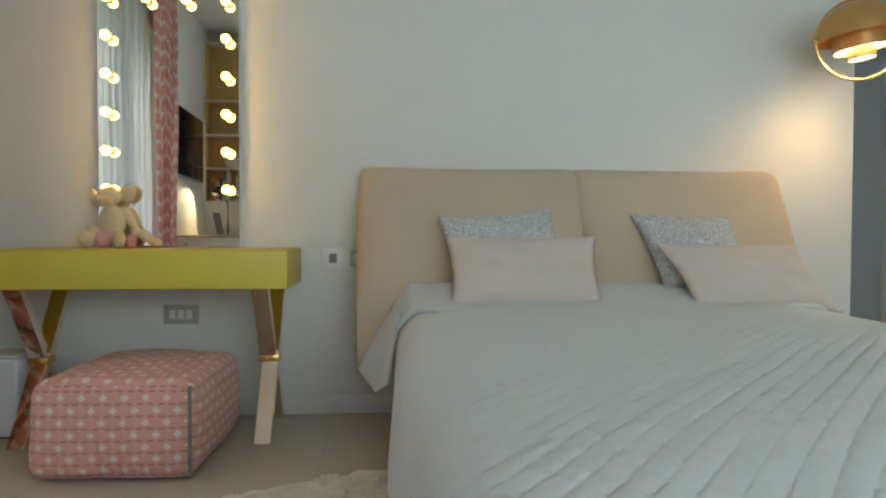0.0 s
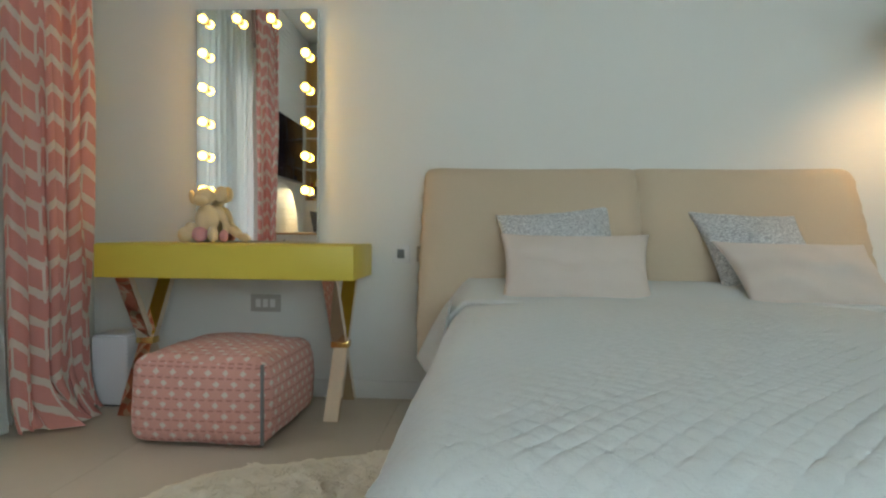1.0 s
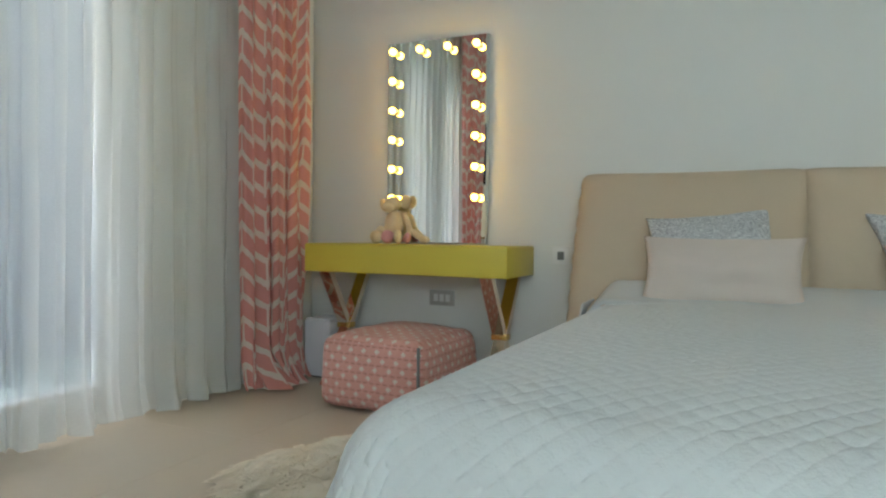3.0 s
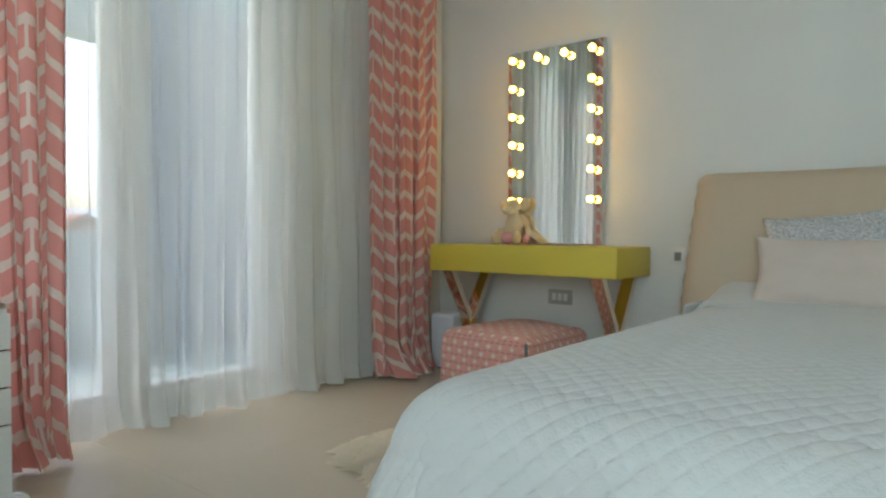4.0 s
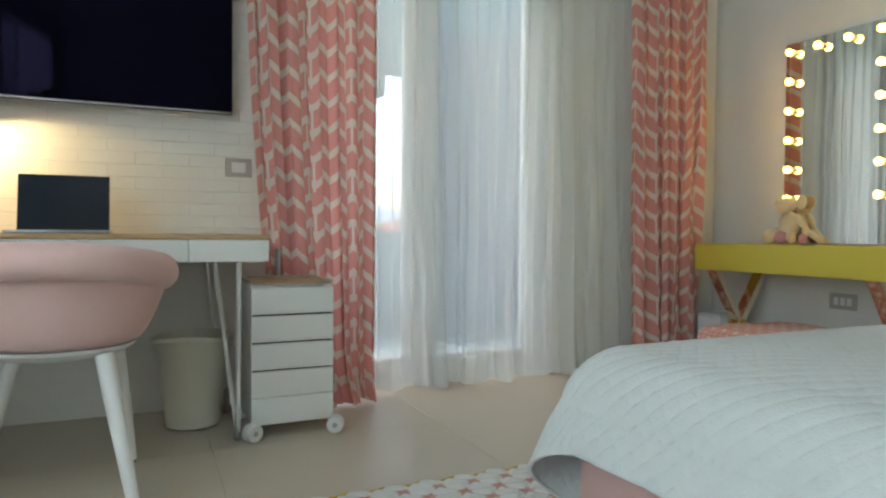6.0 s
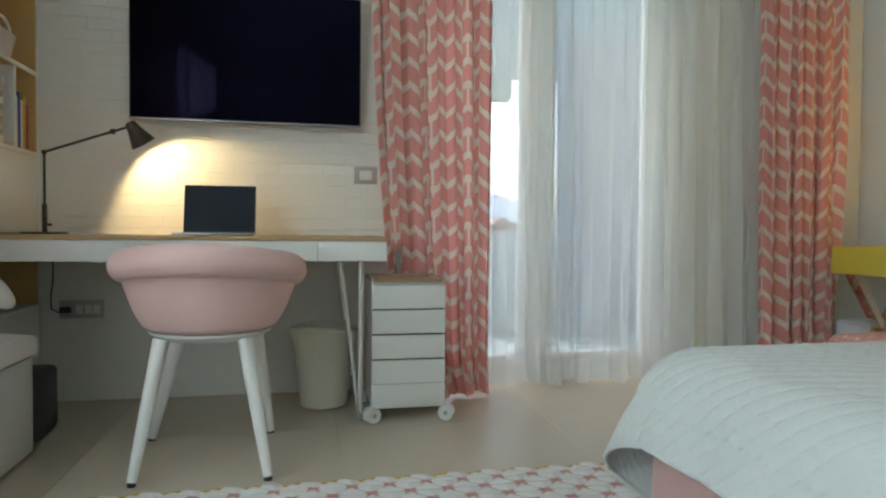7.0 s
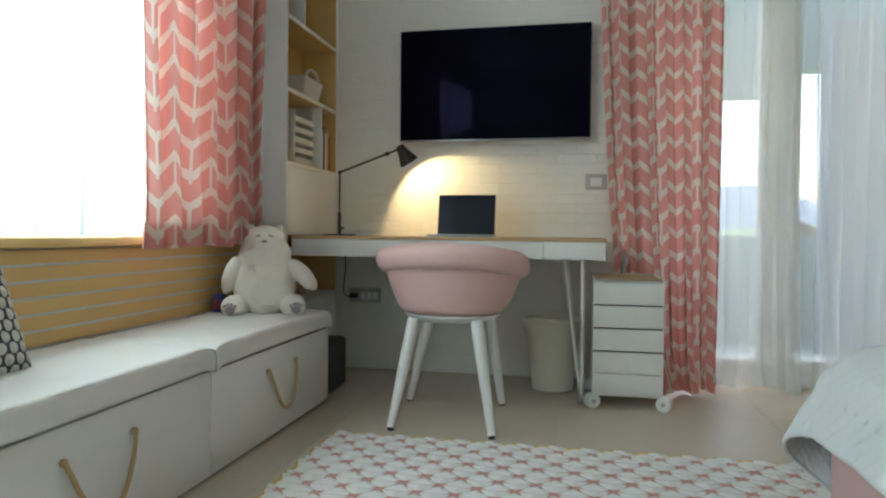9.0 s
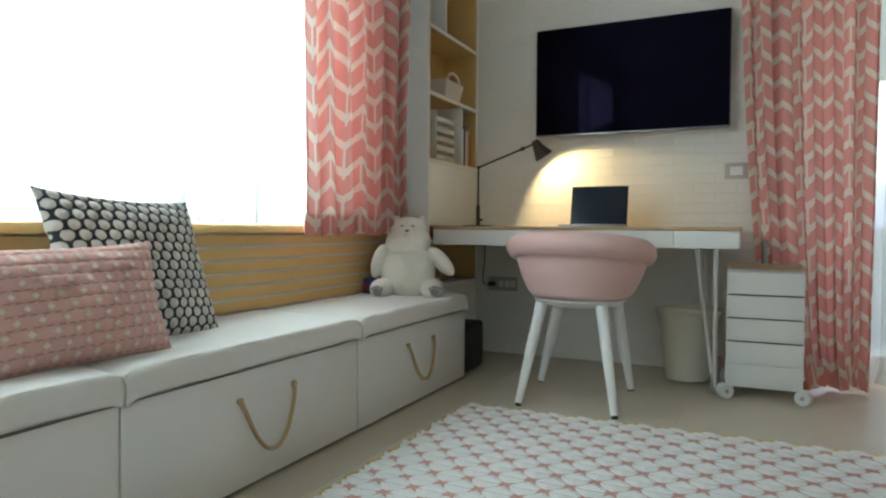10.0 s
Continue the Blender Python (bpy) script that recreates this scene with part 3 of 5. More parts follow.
def far_house(x, y, w, d, h, turn, label):
    ho = thing("house", (x, y, -4.0), label, "house", "far houses", turn)
    part("wall", box((-w / 2, -d / 2, 0), (w / 2, d / 2, h), 0.02, 1), M_PLASTER, ho)
    bm = bmesh.new()
    e, r = 0.8, 0.24 * d
    a = [bm.verts.new(p) for p in ((-w / 2 - e, -d / 2 - e, h), (w / 2 + e, -d / 2 - e, h), (w / 2 + e, d / 2 + e, h), (-w / 2 - e, d / 2 + e, h))]
    b = [bm.verts.new(p) for p in ((-w / 2 - e, 0, h + r + 0.6), (w / 2 + e, 0, h + r + 0.6))]
    for q in ((a[0], a[1], b[1], b[0]), (a[2], a[3], b[0], b[1]), (a[3], a[0], b[0]), (a[1], a[2], b[1]), (a[3], a[2], a[1], a[0])):
        bm.faces.new(q)
    part("roof", bm, M_ROOF, ho, smooth=False)
    for i in range(3):
        yy = -d / 2 + d * (i + 0.5) / 3
        wn = part("window", box((w / 2 + 0.002, yy - 0.5, 1.2), (w / 2 + 0.06, yy + 0.5, 2.6), 0.01, 1), M_SCREEN, ho)
        part("sill", box((w / 2 + 0.061, yy - 0.6, 1.1), (w / 2 + 0.16, yy + 0.6, 1.19)), M_TRIM, wn)


far_house(-46, 3.9, 8, 7, 4.0, 0, "white far house with a terracotta roof")
far_house(-64, 19.0, 9, 8, 3.6, -8, "pale far house with a low tiled roof")
far_house(-88, 34.0, 10, 9, 4.0, 5, "small distant house with tiled roof")


def hills(name, x, h, seed, material, label):
    co, fs = [], []
    n = 90
    for i in range(n + 1):
        y = -260 + 620 * i / n
        t = h * (0.55 + 0.6 * noise.noise(Vector((i * 0.07 + seed, 0, 0))) + 0.12 * noise.noise(Vector((i * 0.4 + seed, 3, 0))))
        for k, q in enumerate((0, 0.5, 0.85, 1.0)):
            co.append((x - 40 * q, y, -4.2 + t * q ** 0.8))
    for i in range(n):
        for k in range(3):
            a = i * 4 + k
            fs.append((a, a + 4, a + 5, a + 1))
    me = bpy.data.meshes.new(name)
    me.from_pydata(co, [], fs)
    tagged(link(name, me, material), label, "hills", kind="structure")


# both backdrops carry their haze as surface colour
hills("backdrop_hills", -230, 14, 1.7, M_WOODS, "green hills on the horizon with haze mixed into their colour")
hills("backdrop_ridge", -330, 38, 8.1, M_HILL_HAZE, "far mountain ridge with haze painted into its pale colour")


# ---- curtains ----
def folds(y, z, seed, step, deep):
    q = noise.noise(Vector((y * 2.1 + seed, 0.25 * z, seed))) * 0.9
    a = math.sin((y / step + q) * 2 * math.pi + 0.25 * math.sin(z * 1.3 + seed))
    b = math.sin((y / (step * 0.53) + 1.7 * q) * 2 * math.pi + seed)
    return deep * (a * 0.75 + b * 0.3) * (0.8 + 0.35 * noise.noise(Vector((y * 3.0, z * 0.7, seed + 9))))


def drape(name, ax, a0, a1, off, z0, z1, material, seed, step, deep, label, category, fullness=1.6, nu=260, nv=70, flare=0.0, pool=0.0, a0b=None, a1b=None, away=1, thick=0.0, group="", top=None):
    """A hanging cloth from a0 to a1 along y ('y', at x = off) or x ('x', at y = off). a0b, a1b: its edges at the foot."""
    a0b, a1b = a0 if a0b is None else a0b, a1 if a1b is None else a1b
    span = a1 - a0

    def f(i, j):
        z = z0 + ((z1 - z0) if top is None else top) * j
        low = (1 - (z - z0) / (z1 - z0)) ** 2.2
        e0, e1 = a0 + (a0b - a0) * low, a1 + (a1b - a1) * low
        s = a0 + span * i
        y = e0 + (e1 - e0) * i
        d = folds(s, z, seed, step, deep * (0.75 + 0.35 * low))
        lat = 0.35 * deep * math.sin((s / step * 1.0) * 4 * math.pi + seed * 2)
        bot = max(0.0, 1 - (z - z0) / 0.22)
        d += flare * low + pool * bot ** 2 * (0.6 + 1.2 * noise.noise(Vector((s * 7 + seed, 1, 0)))) + 0.010 * noise.noise(Vector((s * 5, z * 2.2, seed + 4)))
        zz = z + 0.012 * bot * (1 + noise.noise(Vector((s * 9, seed, 2)))) + (0.010 * bot * math.sin(s * 31 + seed) if pool else 0)
        y += lat * (0.7 + 0.3 * low) + (0.05 * bot ** 2 * noise.noise(Vector((s * 6, seed, 5))) if pool else 0)
        p = (off + away * d, y, max(zz, z0)) if ax == "y" else (y, off + away * d, max(zz, z0))
        return p, (s * fullness + 5 * seed, z)

    ob = sheet(name, nu, nv, f, material, thick=thick)
    return tagged(ob, label, category, group)


PINKC = "pink cotton curtain with white chevron print, "
drape("curtain", "y", -0.075, 0.545, -1.625, 0.012, 2.97, M_CURTAIN, 1.3, 0.095, 0.042, PINKC + "gathered beside the balcony door", "curtain", 1.55, 300, 90, 0.02, 0.20, 0.10, 0.53, group="long pink curtains")
drape("curtain", "y", 2.08, 2.635, -1.615, 0.012, 2.97, M_CURTAIN, 4.6, 0.115, 0.042, PINKC + "pooling in the room corner", "curtain", 1.45, 300, 90, 0.05, 0.16, 2.09, 2.53, group="long pink curtains")
short = drape("curtain", "x", -0.965, -0.045, -1.655, 0.727, 2.97, M_CURTAIN, 7.2, 0.135, 0.062, PINKC + "short, over the window bench", "curtain", 1.45, 300, 90, 0.0, 0.0)
hem = drape("hem", "x", -0.965, -0.045, -1.661, 0.728, 2.97, M_CURTAIN, 7.2, 0.135, 0.062, "", "", 1.45, 300, 90, 0.0, 0.0, top=0.095)
hem.parent = short
voile_long = drape("sheer_curtain", "y", 0.42, 2.20, -1.695, 0.006, 2.98, M_VOILE, 2.4, 0.120, 0.040, "long white sheer voile curtain before the balcony door", "curtain", 1.5, 520, 80, 0.0, 0.055)
hem = drape("hem", "y", 0.42, 2.20, -1.691, 0.007, 2.98, M_VOILE, 2.4, 0.120, 0.040, "", "", 1.5, 520, 8, 0.0, 0.055, top=0.045)
hem.parent = voile_long
drape("sheer_curtain", "x", -0.85, 0.62, -1.728, 0.772, 2.98, M_VOILE2, 5.5, 0.115, 0.034, "white sheer voile gathered over the bright window", "curtain", 1.9, 420, 50, group="window voiles")
drape("sheer_curtain", "x", 0.50, 2.62, -1.744, 0.772, 2.98, M_VOILE2, 3.1, 0.26, 0.024, "white sheer voile over the bright window", "curtain", 1.4, 320, 50, group="window voiles")
for ax, lo, hi in (("y", (-1.70, -0.2, 2.972), (-1.55, 2.80, 2.998)), ("x", (-1.0, -1.78, 2.982), (2.8, -1.60, 2.998))):
    structure(part("curtain_track", box(lo, hi, 0.003), M_TRIM), "white curtain track on the ceiling", "curtain track")


# ---- bed ----
BX0, BX1, BY0, BY1, BZ = 0.04, 1.68, 0.46, 2.55, 0.523
bed = thing("bed", (0, 0, 0), "wide upholstered double bed with beige headboard", "bed")
part("bed_base", box((BX0 + 0.08, BY0 + 0.0, 0.03), (BX1 - 0.01, BY1 + 0.05, 0.30), 0.03, 3), M_PINKB, bed, "pink woven bed base")
part("mattress", box((BX0 + 0.08, BY0 + 0.05, 0.301), (BX1 - 0.01, BY1 + 0.02, BZ - 0.03), 0.05, 4), M_SHEET, bed, "white mattress")


def head_pad(x0, x1, seed):
    """One sloping, softly filled pad: thin at the top by the wall, deep and low in front."""
    n, q = 90, 70
    prof = []
    for k in range(q + 1):
        t = k / q
        if t < 0.42:
            a = t / 0.42
            prof.append((2.835, 0.26 + 0.785 * a))
        elif t < 0.58:
            a = (t - 0.42) / 0.16 * math.pi
            prof.append((2.800 + 0.035 * math.cos(a), 1.040 + 0.026 * math.sin(a)))
        else:
            a = (t - 0.58) / 0.42
            prof.append((2.765 - 0.25 * a ** 0.9, 1.040 - 0.78 * a))

    def f(i, j):
        y, z = prof[min(q, int(round(j * q)))]
        front = max(0.0, (j - 0.5) * 2)
        edge = 1 - abs(2 * i - 1) ** 14
        x = x0 + (x1 - x0) * i + 0.035 * (x0 + (x1 - x0) * i - 0.3) * min(1, front * 1.4)
        rim = 1 - abs(2 * i - 1)
        pucker = math.exp(-rim / 0.045) * min(1, front * 4)
        puff = 0.040 * edge * math.sin(math.pi * min(1, front * 1.05)) ** 0.8 + 0.007 * front * noise.noise(Vector((x * 6 + seed, z * 3, 0)))
        puff += 0.007 * pucker * math.sin(z * 105 + 3 * noise.noise(Vector((z * 9, seed, 0)))) - 0.004 * math.exp(-((rim - 0.035) / 0.008) ** 2) * min(1, front * 4)
        w = 0.005 * pucker * math.sin(z * 70 + seed)
        top = 0.006 * math.sin(math.pi * i) if 0.4 < j < 0.7 else 0.0
        return (x + (0.5 - i) * 0.012 * (1 - edge) + w, y - puff + 0.022 * (1 - edge) * (1 if j > 0.45 else 0), z + 0.009 - top - 0.004 * (1 - edge) * (1 if 0.4 < j < 0.7 else 0)), (x, z)

    p = sheet("headboard_pad", n, q, f, M_HEAD, bed, "beige padded headboard cushion", thick=0.03)
    for s, xx in ((0, x0), (1, x1)):
        bm = bmesh.new()
        vs = [bm.verts.new((xx + 0.035 * (xx - 0.3) * min(1, max(0, (k / q - 0.5) * 2.8)) + (0.006 if s == 0 else -0.006), y, z)) for k, (y, z) in enumerate(prof)]
        bm.faces.new(vs)
        r = bmesh.ops.extrude_face_region(bm, geom=bm.faces[:])
        for v in r["geom"]:
            if isinstance(v, bmesh.types.BMVert):
                v.co.x += 0.02 if s == 0 else -0.02
        part("side_panel", bm, M_HEAD, p)


head_pad(-0.065, 0.862, 1.0)
head_pad(0.870, 1.788, 5.0)


def spread_sheet():
    """The quilted spread: flat on top, over the sides and foot, stitched in lozenges."""
    x0, x1, y0, y1 = BX0 + 0.140, BX1 - 0.057, BY0 + 0.110, BY1 - 0.20
    side, foot = 0.50, 0.295
    r_side, r_foot = 0.100, 0.128

    def over(d, drop, R):
        """How far out and down lies cloth that has gone d past the edge."""
        q = R * math.pi / 2
        if d < q:
            a = d / R
            return R * math.sin(a), R * (1 - math.cos(a))
        e = d - q
        return R + (0.43 if drop == foot else 0.05) * e, R + e * (0.93 if drop == foot else 0.998)

    W, L = (x1 - x0) + 2 * side, (y1 - y0) + foot

    def f(i, j):
        u, v = -side + W * i, y1 - y0 - L * j
        dx = max(0.0, -u) if u < 0 else max(0.0, u - (x1 - x0))
        sx = -1 if u < 0 else 1
        dy = max(0.0, -v)
        bx, by = min(max(u, 0), x1 - x0) + x0, max(v, 0) + y0
        crown = 0.022 * (1 - abs(2 * (bx - x0) / (x1 - x0) - 1) ** 5) * (1 - max(0, 1 - (by - y0) / 0.28) ** 3)
        if dx > 0 and dy > 0:
            th = math.atan2(dy / foot, dx / side)
            m = max(dx / side, dy / foot)
            rr = m * (side * math.cos(th) ** 2 + foot * math.sin(th) ** 2)
            R = r_side * math.cos(th) ** 2 + r_foot * math.sin(th) ** 2
            o, dn = over(rr, 0, R)
            o2 = over(rr, foot, R)[0]
            o += (o2 - o) * math.sin(th) ** 2
            fold = 1 + 0.34 * math.sin(2 * th) * min(1, rr / 0.25)
            px, py, pz = bx + sx * o * math.cos(th) * fold, by - o * math.sin(th) * fold, BZ - dn
        elif dx > 0:
            o, dn = over(dx, side, r_side)
            wav = 0.012 * min(1, dn / 0.3) * math.sin(by * 7 + 1) + 0.01 * min(1, dn / 0.3) * noise.noise(Vector((by * 4, dx * 3, 2)))
            px, py, pz = bx + sx * (o + wav), by, BZ - dn
        elif dy > 0:
            o, dn = over(dy, foot, r_foot)
            wav = 0.012 * min(1, dn / 0.2) * math.sin(bx * 6 + 2) + 0.006 * noise.noise(Vector((bx * 5, dy * 4, 7)))
            px, py, pz = bx, by - o - wav, BZ - dn
        else:
            px, py, pz = bx, by, BZ + crown + 0.004 * noise.noise(Vector((bx * 3, by * 3, 0)))
        st = 0.037
        a = abs((u * 0.72 + v * 0.69) / st % 1 - 0.5) * 2
        b = abs((u * 0.72 - v * 0.69) / st % 1 - 0.5) * 2
        puff = (1 - b ** 5) * (1 - 0.6 * a ** 7)
        q = 0.0044 * puff * (0.85 + 0.5 * noise.noise(Vector((u * 3, v * 3, 5)))) + 0.0016 * noise.noise(Vector((u * 45, v * 45, 1)))
        hang = min(1.0, max(dx, dy) / 0.09)
        ox = sx * hang if dx > dy * side / foot else 0
        oy = -hang if dy > 0 and not ox else 0
        px, py, pz = px + ox * q, py + oy * q, pz + (1 - hang) * q
        return (px, py, max(pz, 0.02)), (u, v)

    ob = sheet("bedspread", 520, 480, f, M_SHEET, thick=0.007)
    pts = [f(0.0, j / 80)[0] for j in range(81)] + [f(i / 80, 1.0)[0] for i in range(1, 81)] + [f(1.0, 1 - j / 80)[0] for j in range(1, 81)]
    part("hem", tube(pts, 0.006, 8), M_SHEET, ob, "narrow stitched hem")
    return tagged(ob, "white quilted bedspread with lozenge stitching on the bed", "bedspread")


spread_sheet()


# sheet turned down at the head of the bed
def turned(i, j):
    x = BX0 + 0.01 + (BX1 - BX0 + 0.04) * i
    y = 2.20 + 0.40 * j
    d = max(0.0, BX0 + 0.09 - x, x - BX1 + 0.03)
    z = BZ + 0.028 + 0.006 * noise.noise(Vector((x * 4, y * 5, 3))) - 2.2 * d ** 1.25 + 0.060 * (0.5 - 0.5 * math.cos(math.pi * min(1, j * 1.15)))
    return (x, y, z), (x, y)


tagged(sheet("folded_sheet", 80, 20, turned, M_SHEET, thick=0.022), "white folded bed sheet below the pillows", "bed sheet")


def flap(i, j):
    y = 2.12 + 0.26 * i + 0.03 * i * j
    z = BZ + 0.015 - (0.24 + 0.06 * math.sin(i * 3)) * j
    return (BX0 + 0.035 - 0.01 * i - (0.035 + 0.10 * i) * j ** 0.8 - 0.010 * math.sin(i * 7) * j, y, z), (y, z)


tagged(sheet("sheet_corner", 20, 24, flap, M_SHEET, thick=0.008), "white corner of the sheet hanging over the bed side", "bed sheet")


def bed_cushion(name, w, h, d, material, place, lean, turn, roll, label, group, seed, shear=0.0):
    t = thing(name, place, label, "cushion", group)
    t.matrix_basis = pose(*place, lean, 0, turn) @ pose(0, 0, 0, 0, roll, 0)
    cushion("cover", w, h, d, material, t, n=40, seed=seed, shear=shear, wrinkle=0.022)
    return t


bed_cushion("cushion", 0.50, 0.42, 0.13, M_GREYC, (0.52, 2.54, 0.718), -26, 6, -6, "grey flecked boucle cushion leaning on the headboard", "grey bed cushions", 2)
bed_cushion("cushion", 0.43, 0.36, 0.13, M_GREYC, (1.325, 2.53, 0.735), -28, -6, 3, "grey flecked boucle cushion slumped against the headboard", "grey bed cushions", 7, -0.38)
bed_cushion("cushion", 0.60, 0.30, 0.13, M_BLUSH, (0.562, 2.37, 0.665), -22, 2, 0, "blush cotton lumbar cushion standing on the bed", "blush bed cushions", 4)
bed_cushion("cushion", 0.57, 0.29, 0.13, M_BLUSH, (1.437, 2.34, 0.648), -28, -2, 1, "blush cotton lumbar cushion tilted on the bed", "blush bed cushions", 9, -0.42)

# ---- pendant lamp by the bed ----
PX, PY, PZ = 2.035, 2.55, 1.645
pend = thing("pendant_lamp", (PX, PY, PZ), "brass pendant lamp with ring and tilted half shades, lit", "pendant lamp", turn=-14)
ringpts = [(0.172 * math.cos(a), 0, 0.172 * math.sin(a)) for a in [2 * math.pi * k / 64 for k in range(64)]]
part("ring", tube(ringpts, 0.0055, 10, closed=True), M_BRASS, pend, "thin brass ring")
tilt = Matrix.Rotation(radians(-8), 4, "Y")
outer = [(0.163 * math.cos(a), 0.163 * math.sin(a)) for a in [radians(3 + 84 * k / 14) for k in range(15)]]
inner = [(0.159 * math.cos(a), 0.159 * math.sin(a)) for a in [radians(86 - 83 * k / 14) for k in range(15)]]
part("shade", lathe(outer + inner, 48, m=tilt, cap=False), M_COPPER, pend, "bronze half-sphere shade")
part("inner_shade", lathe([(0.105, -0.045), (0.105, 0.05), (0.100, 0.05), (0.100, -0.045), (0.105, -0.045)], 40, m=tilt, cap=False), M_COPPER, pend, "copper cylinder shade")
part("bulb_holder", lathe([(0.052, -0.085), (0.055, -0.08), (0.055, 0.03), (0.050, 0.03), (0.050, -0.084), (0.052, -0.085)], 32, m=tilt, cap=False), M_COPPER, pend)
part("diffuser", lathe([(0.0, -0.080), (0.049, -0.080), (0.049, -0.072), (0.0, -0.072)], 32, m=tilt), M_HOT, pend, "glowing opening")
part("diffuser", lathe([(0.057, -0.036), (0.098, -0.036), (0.098, -0.030), (0.057, -0.030)], 32, m=tilt), M_HOT, pend, "glowing ring")
part("pivot", tube([(-0.185, 0, 0.0), (-0.160, 0, 0.0)], 0.010, 12), M_BRASS, pend)
part("pivot", tube([(0.160, 0, 0.0), (0.185, 0, 0.0)], 0.010, 12), M_BRASS, pend)
part("cord", tube([(0, 0, 0.172), (0, 0, ZC - PZ - 0.02)], 0.003, 14), M_BLACK, pend)
part("ceiling_cup", lathe([(0.05, ZC - PZ - 0.03), (0.05, ZC - PZ - 0.002)], 24), M_BRASS, pend)
pl = new("pendant_light", bpy.data.lights.new("pendant_light", "SPOT"))
pl.data.energy, pl.data.color, pl.data.spot_size, pl.data.spot_blend, pl.data.shadow_soft_size = 3.1, (1.0, 0.54, 0.17), radians(140), 1.0, 0.04
pl.matrix_world = look((PX, PY + 0.0, PZ - 0.10), (PX - 0.12, PY + 0.10, 0.5))

# ---- vanity corner ----
VX0, VX1, VY0, VY1 = -1.485, -0.348, 2.440, 2.852
van = thing("vanity_table", ((VX0 + VX1) / 2, (VY0 + VY1) / 2, 0), "yellow lacquered vanity table with polished crossed metal legs", "table")
cx, cy = (VX0 + VX1) / 2, (VY0 + VY1) / 2
part("table_body", box((VX0 - cx, VY0 - cy, 0.598), (VX1 - cx, VY1 - cy, 0.742), 0.003), M_YELLOW, van, "glossy yellow box body")
part("tabletop", box((VX0 - cx + 0.004, VY0 - cy + 0.004, 0.7425), (VX1 - cx - 0.004, VY1 - cy - 0.004, 0.747), 0.002), M_YELLOW, van)


def crossed_leg(x):
    for k, (ya, yb) in enumerate(((0.185, -0.185), (-0.185, 0.185))):
        bm = bmesh.new()
        w = 0.031
        o = 0.004 if k else -0.004
        prof = [(ya - 0.024, 0.0), (ya + 0.024, 0.0), (yb + 0.024, 0.597), (yb - 0.024, 0.597)]
        vs = [[bm.verts.new((x + s * w + o, y, z)) for y, z in prof] for s in (-1, 1)]
        bm.faces.new(vs[0][::-1])
        bm.faces.new(vs[1])
        for i in range(4):
            bm.faces.new((vs[0][i], vs[0][(i + 1) % 4], vs[1][(i + 1) % 4], vs[1][i]))
        bmesh.ops.bevel(bm, geom=bm.edges[:], offset=0.002, segments=2, affect="EDGES")
        lg = part("leg_bar", bm, M_GOLD, van, "polished rose-gold bar")
    part("collar", box((x - 0.040, -0.032, 0.283), (x + 0.040, 0.032, 0.313), 0.003), M_BRASS, van)


crossed_leg(VX1 - cx - 0.10)
crossed_leg(VX0 - cx + 0.13)

mir = thing("vanity_mirror", (-0.905, 2.836, 0.752), "tall frameless make-up mirror framed by lit bulbs", "mirror", turn=1.4)
part("back_panel", box((-0.298, -0.012, 0.0), (0.298, 0.016, 1.112), 0.003), M_MEDGE, mir)
part("mirror_glass", box((-0.294, -0.016, 0.004), (0.294, -0.0125, 1.108)), M_MIRROR, mir)
spots = [(x, z) for x in (-0.245, 0.248) for z in [0.246 + 0.1612 * k for k in range(6)]] + [(-0.081, 1.052), (0.083, 1.052)]
bulb_me = sock_me = None
for x, z in spots:
    m = pose(x, -0.016, z, 90, 0, 0)
    if bulb_me is None:
        s = part("socket", lathe([(0.017, 0.001), (0.017, 0.010), (0.013, 0.014), (0.013, 0.022)], 20), M_SOCKET, mir)
        b = part("bulb", lathe([(0.012, 0.0222), (0.0145, 0.028), (0.0182, 0.035), (0.0196, 0.043), (0.0182, 0.052), (0.012, 0.059), (0.0, 0.062)], 24), M_BULB, mir, "lit round bulb")
        sock_me, bulb_me = s.data, b.data
    else:
        s, b = new("socket", sock_me), new("bulb", bulb_me)
        s.parent = b.parent = mir
    s.matrix_basis = b.matrix_basis = m

# plush elephant on the vanity
def fuse(name, blobs, fine, materials):
    """Rounded lumps (centre, size, turn, material) melted into one skin."""
    bm, marks = bmesh.new(), []
    for k, (c, size, rot, mi) in enumerate(blobs):
        blob(c, size, bm, rot, 0.06 * min(size) if min(size) > 0.012 else 0.0, k)
        if mi:
            m = Matrix.Translation(c) @ Euler([radians(a) for a in rot]).to_matrix().to_4x4() @ Matrix.Diagonal((*size, 1))
            marks.append((m.inverted(), mi))
    raw = bpy.data.meshes.new(name)
    bm.to_mesh(raw)
    bm.free()
    tmp = new("tmp", raw)
    md = tmp.modifiers.new("skin", "REMESH")
    md.mode, md.voxel_size = "VOXEL", fine
    md = tmp.modifiers.new("soft", "SMOOTH")
    md.iterations, md.factor = 2, 0.5
    me = bpy.data.meshes.new_from_object(tmp.evaluated_get(bpy.context.evaluated_depsgraph_get()))
    bpy.data.objects.remove(tmp)
    bpy.data.meshes.remove(raw)
    me.name = name
    me.materials.clear()
    ob = link(name, me, materials, soft=True)
    for p in me.polygons:
        for inv, mi in marks:
            if (inv @ p.center).length < 1.10:
                p.material_index = mi
    return ob


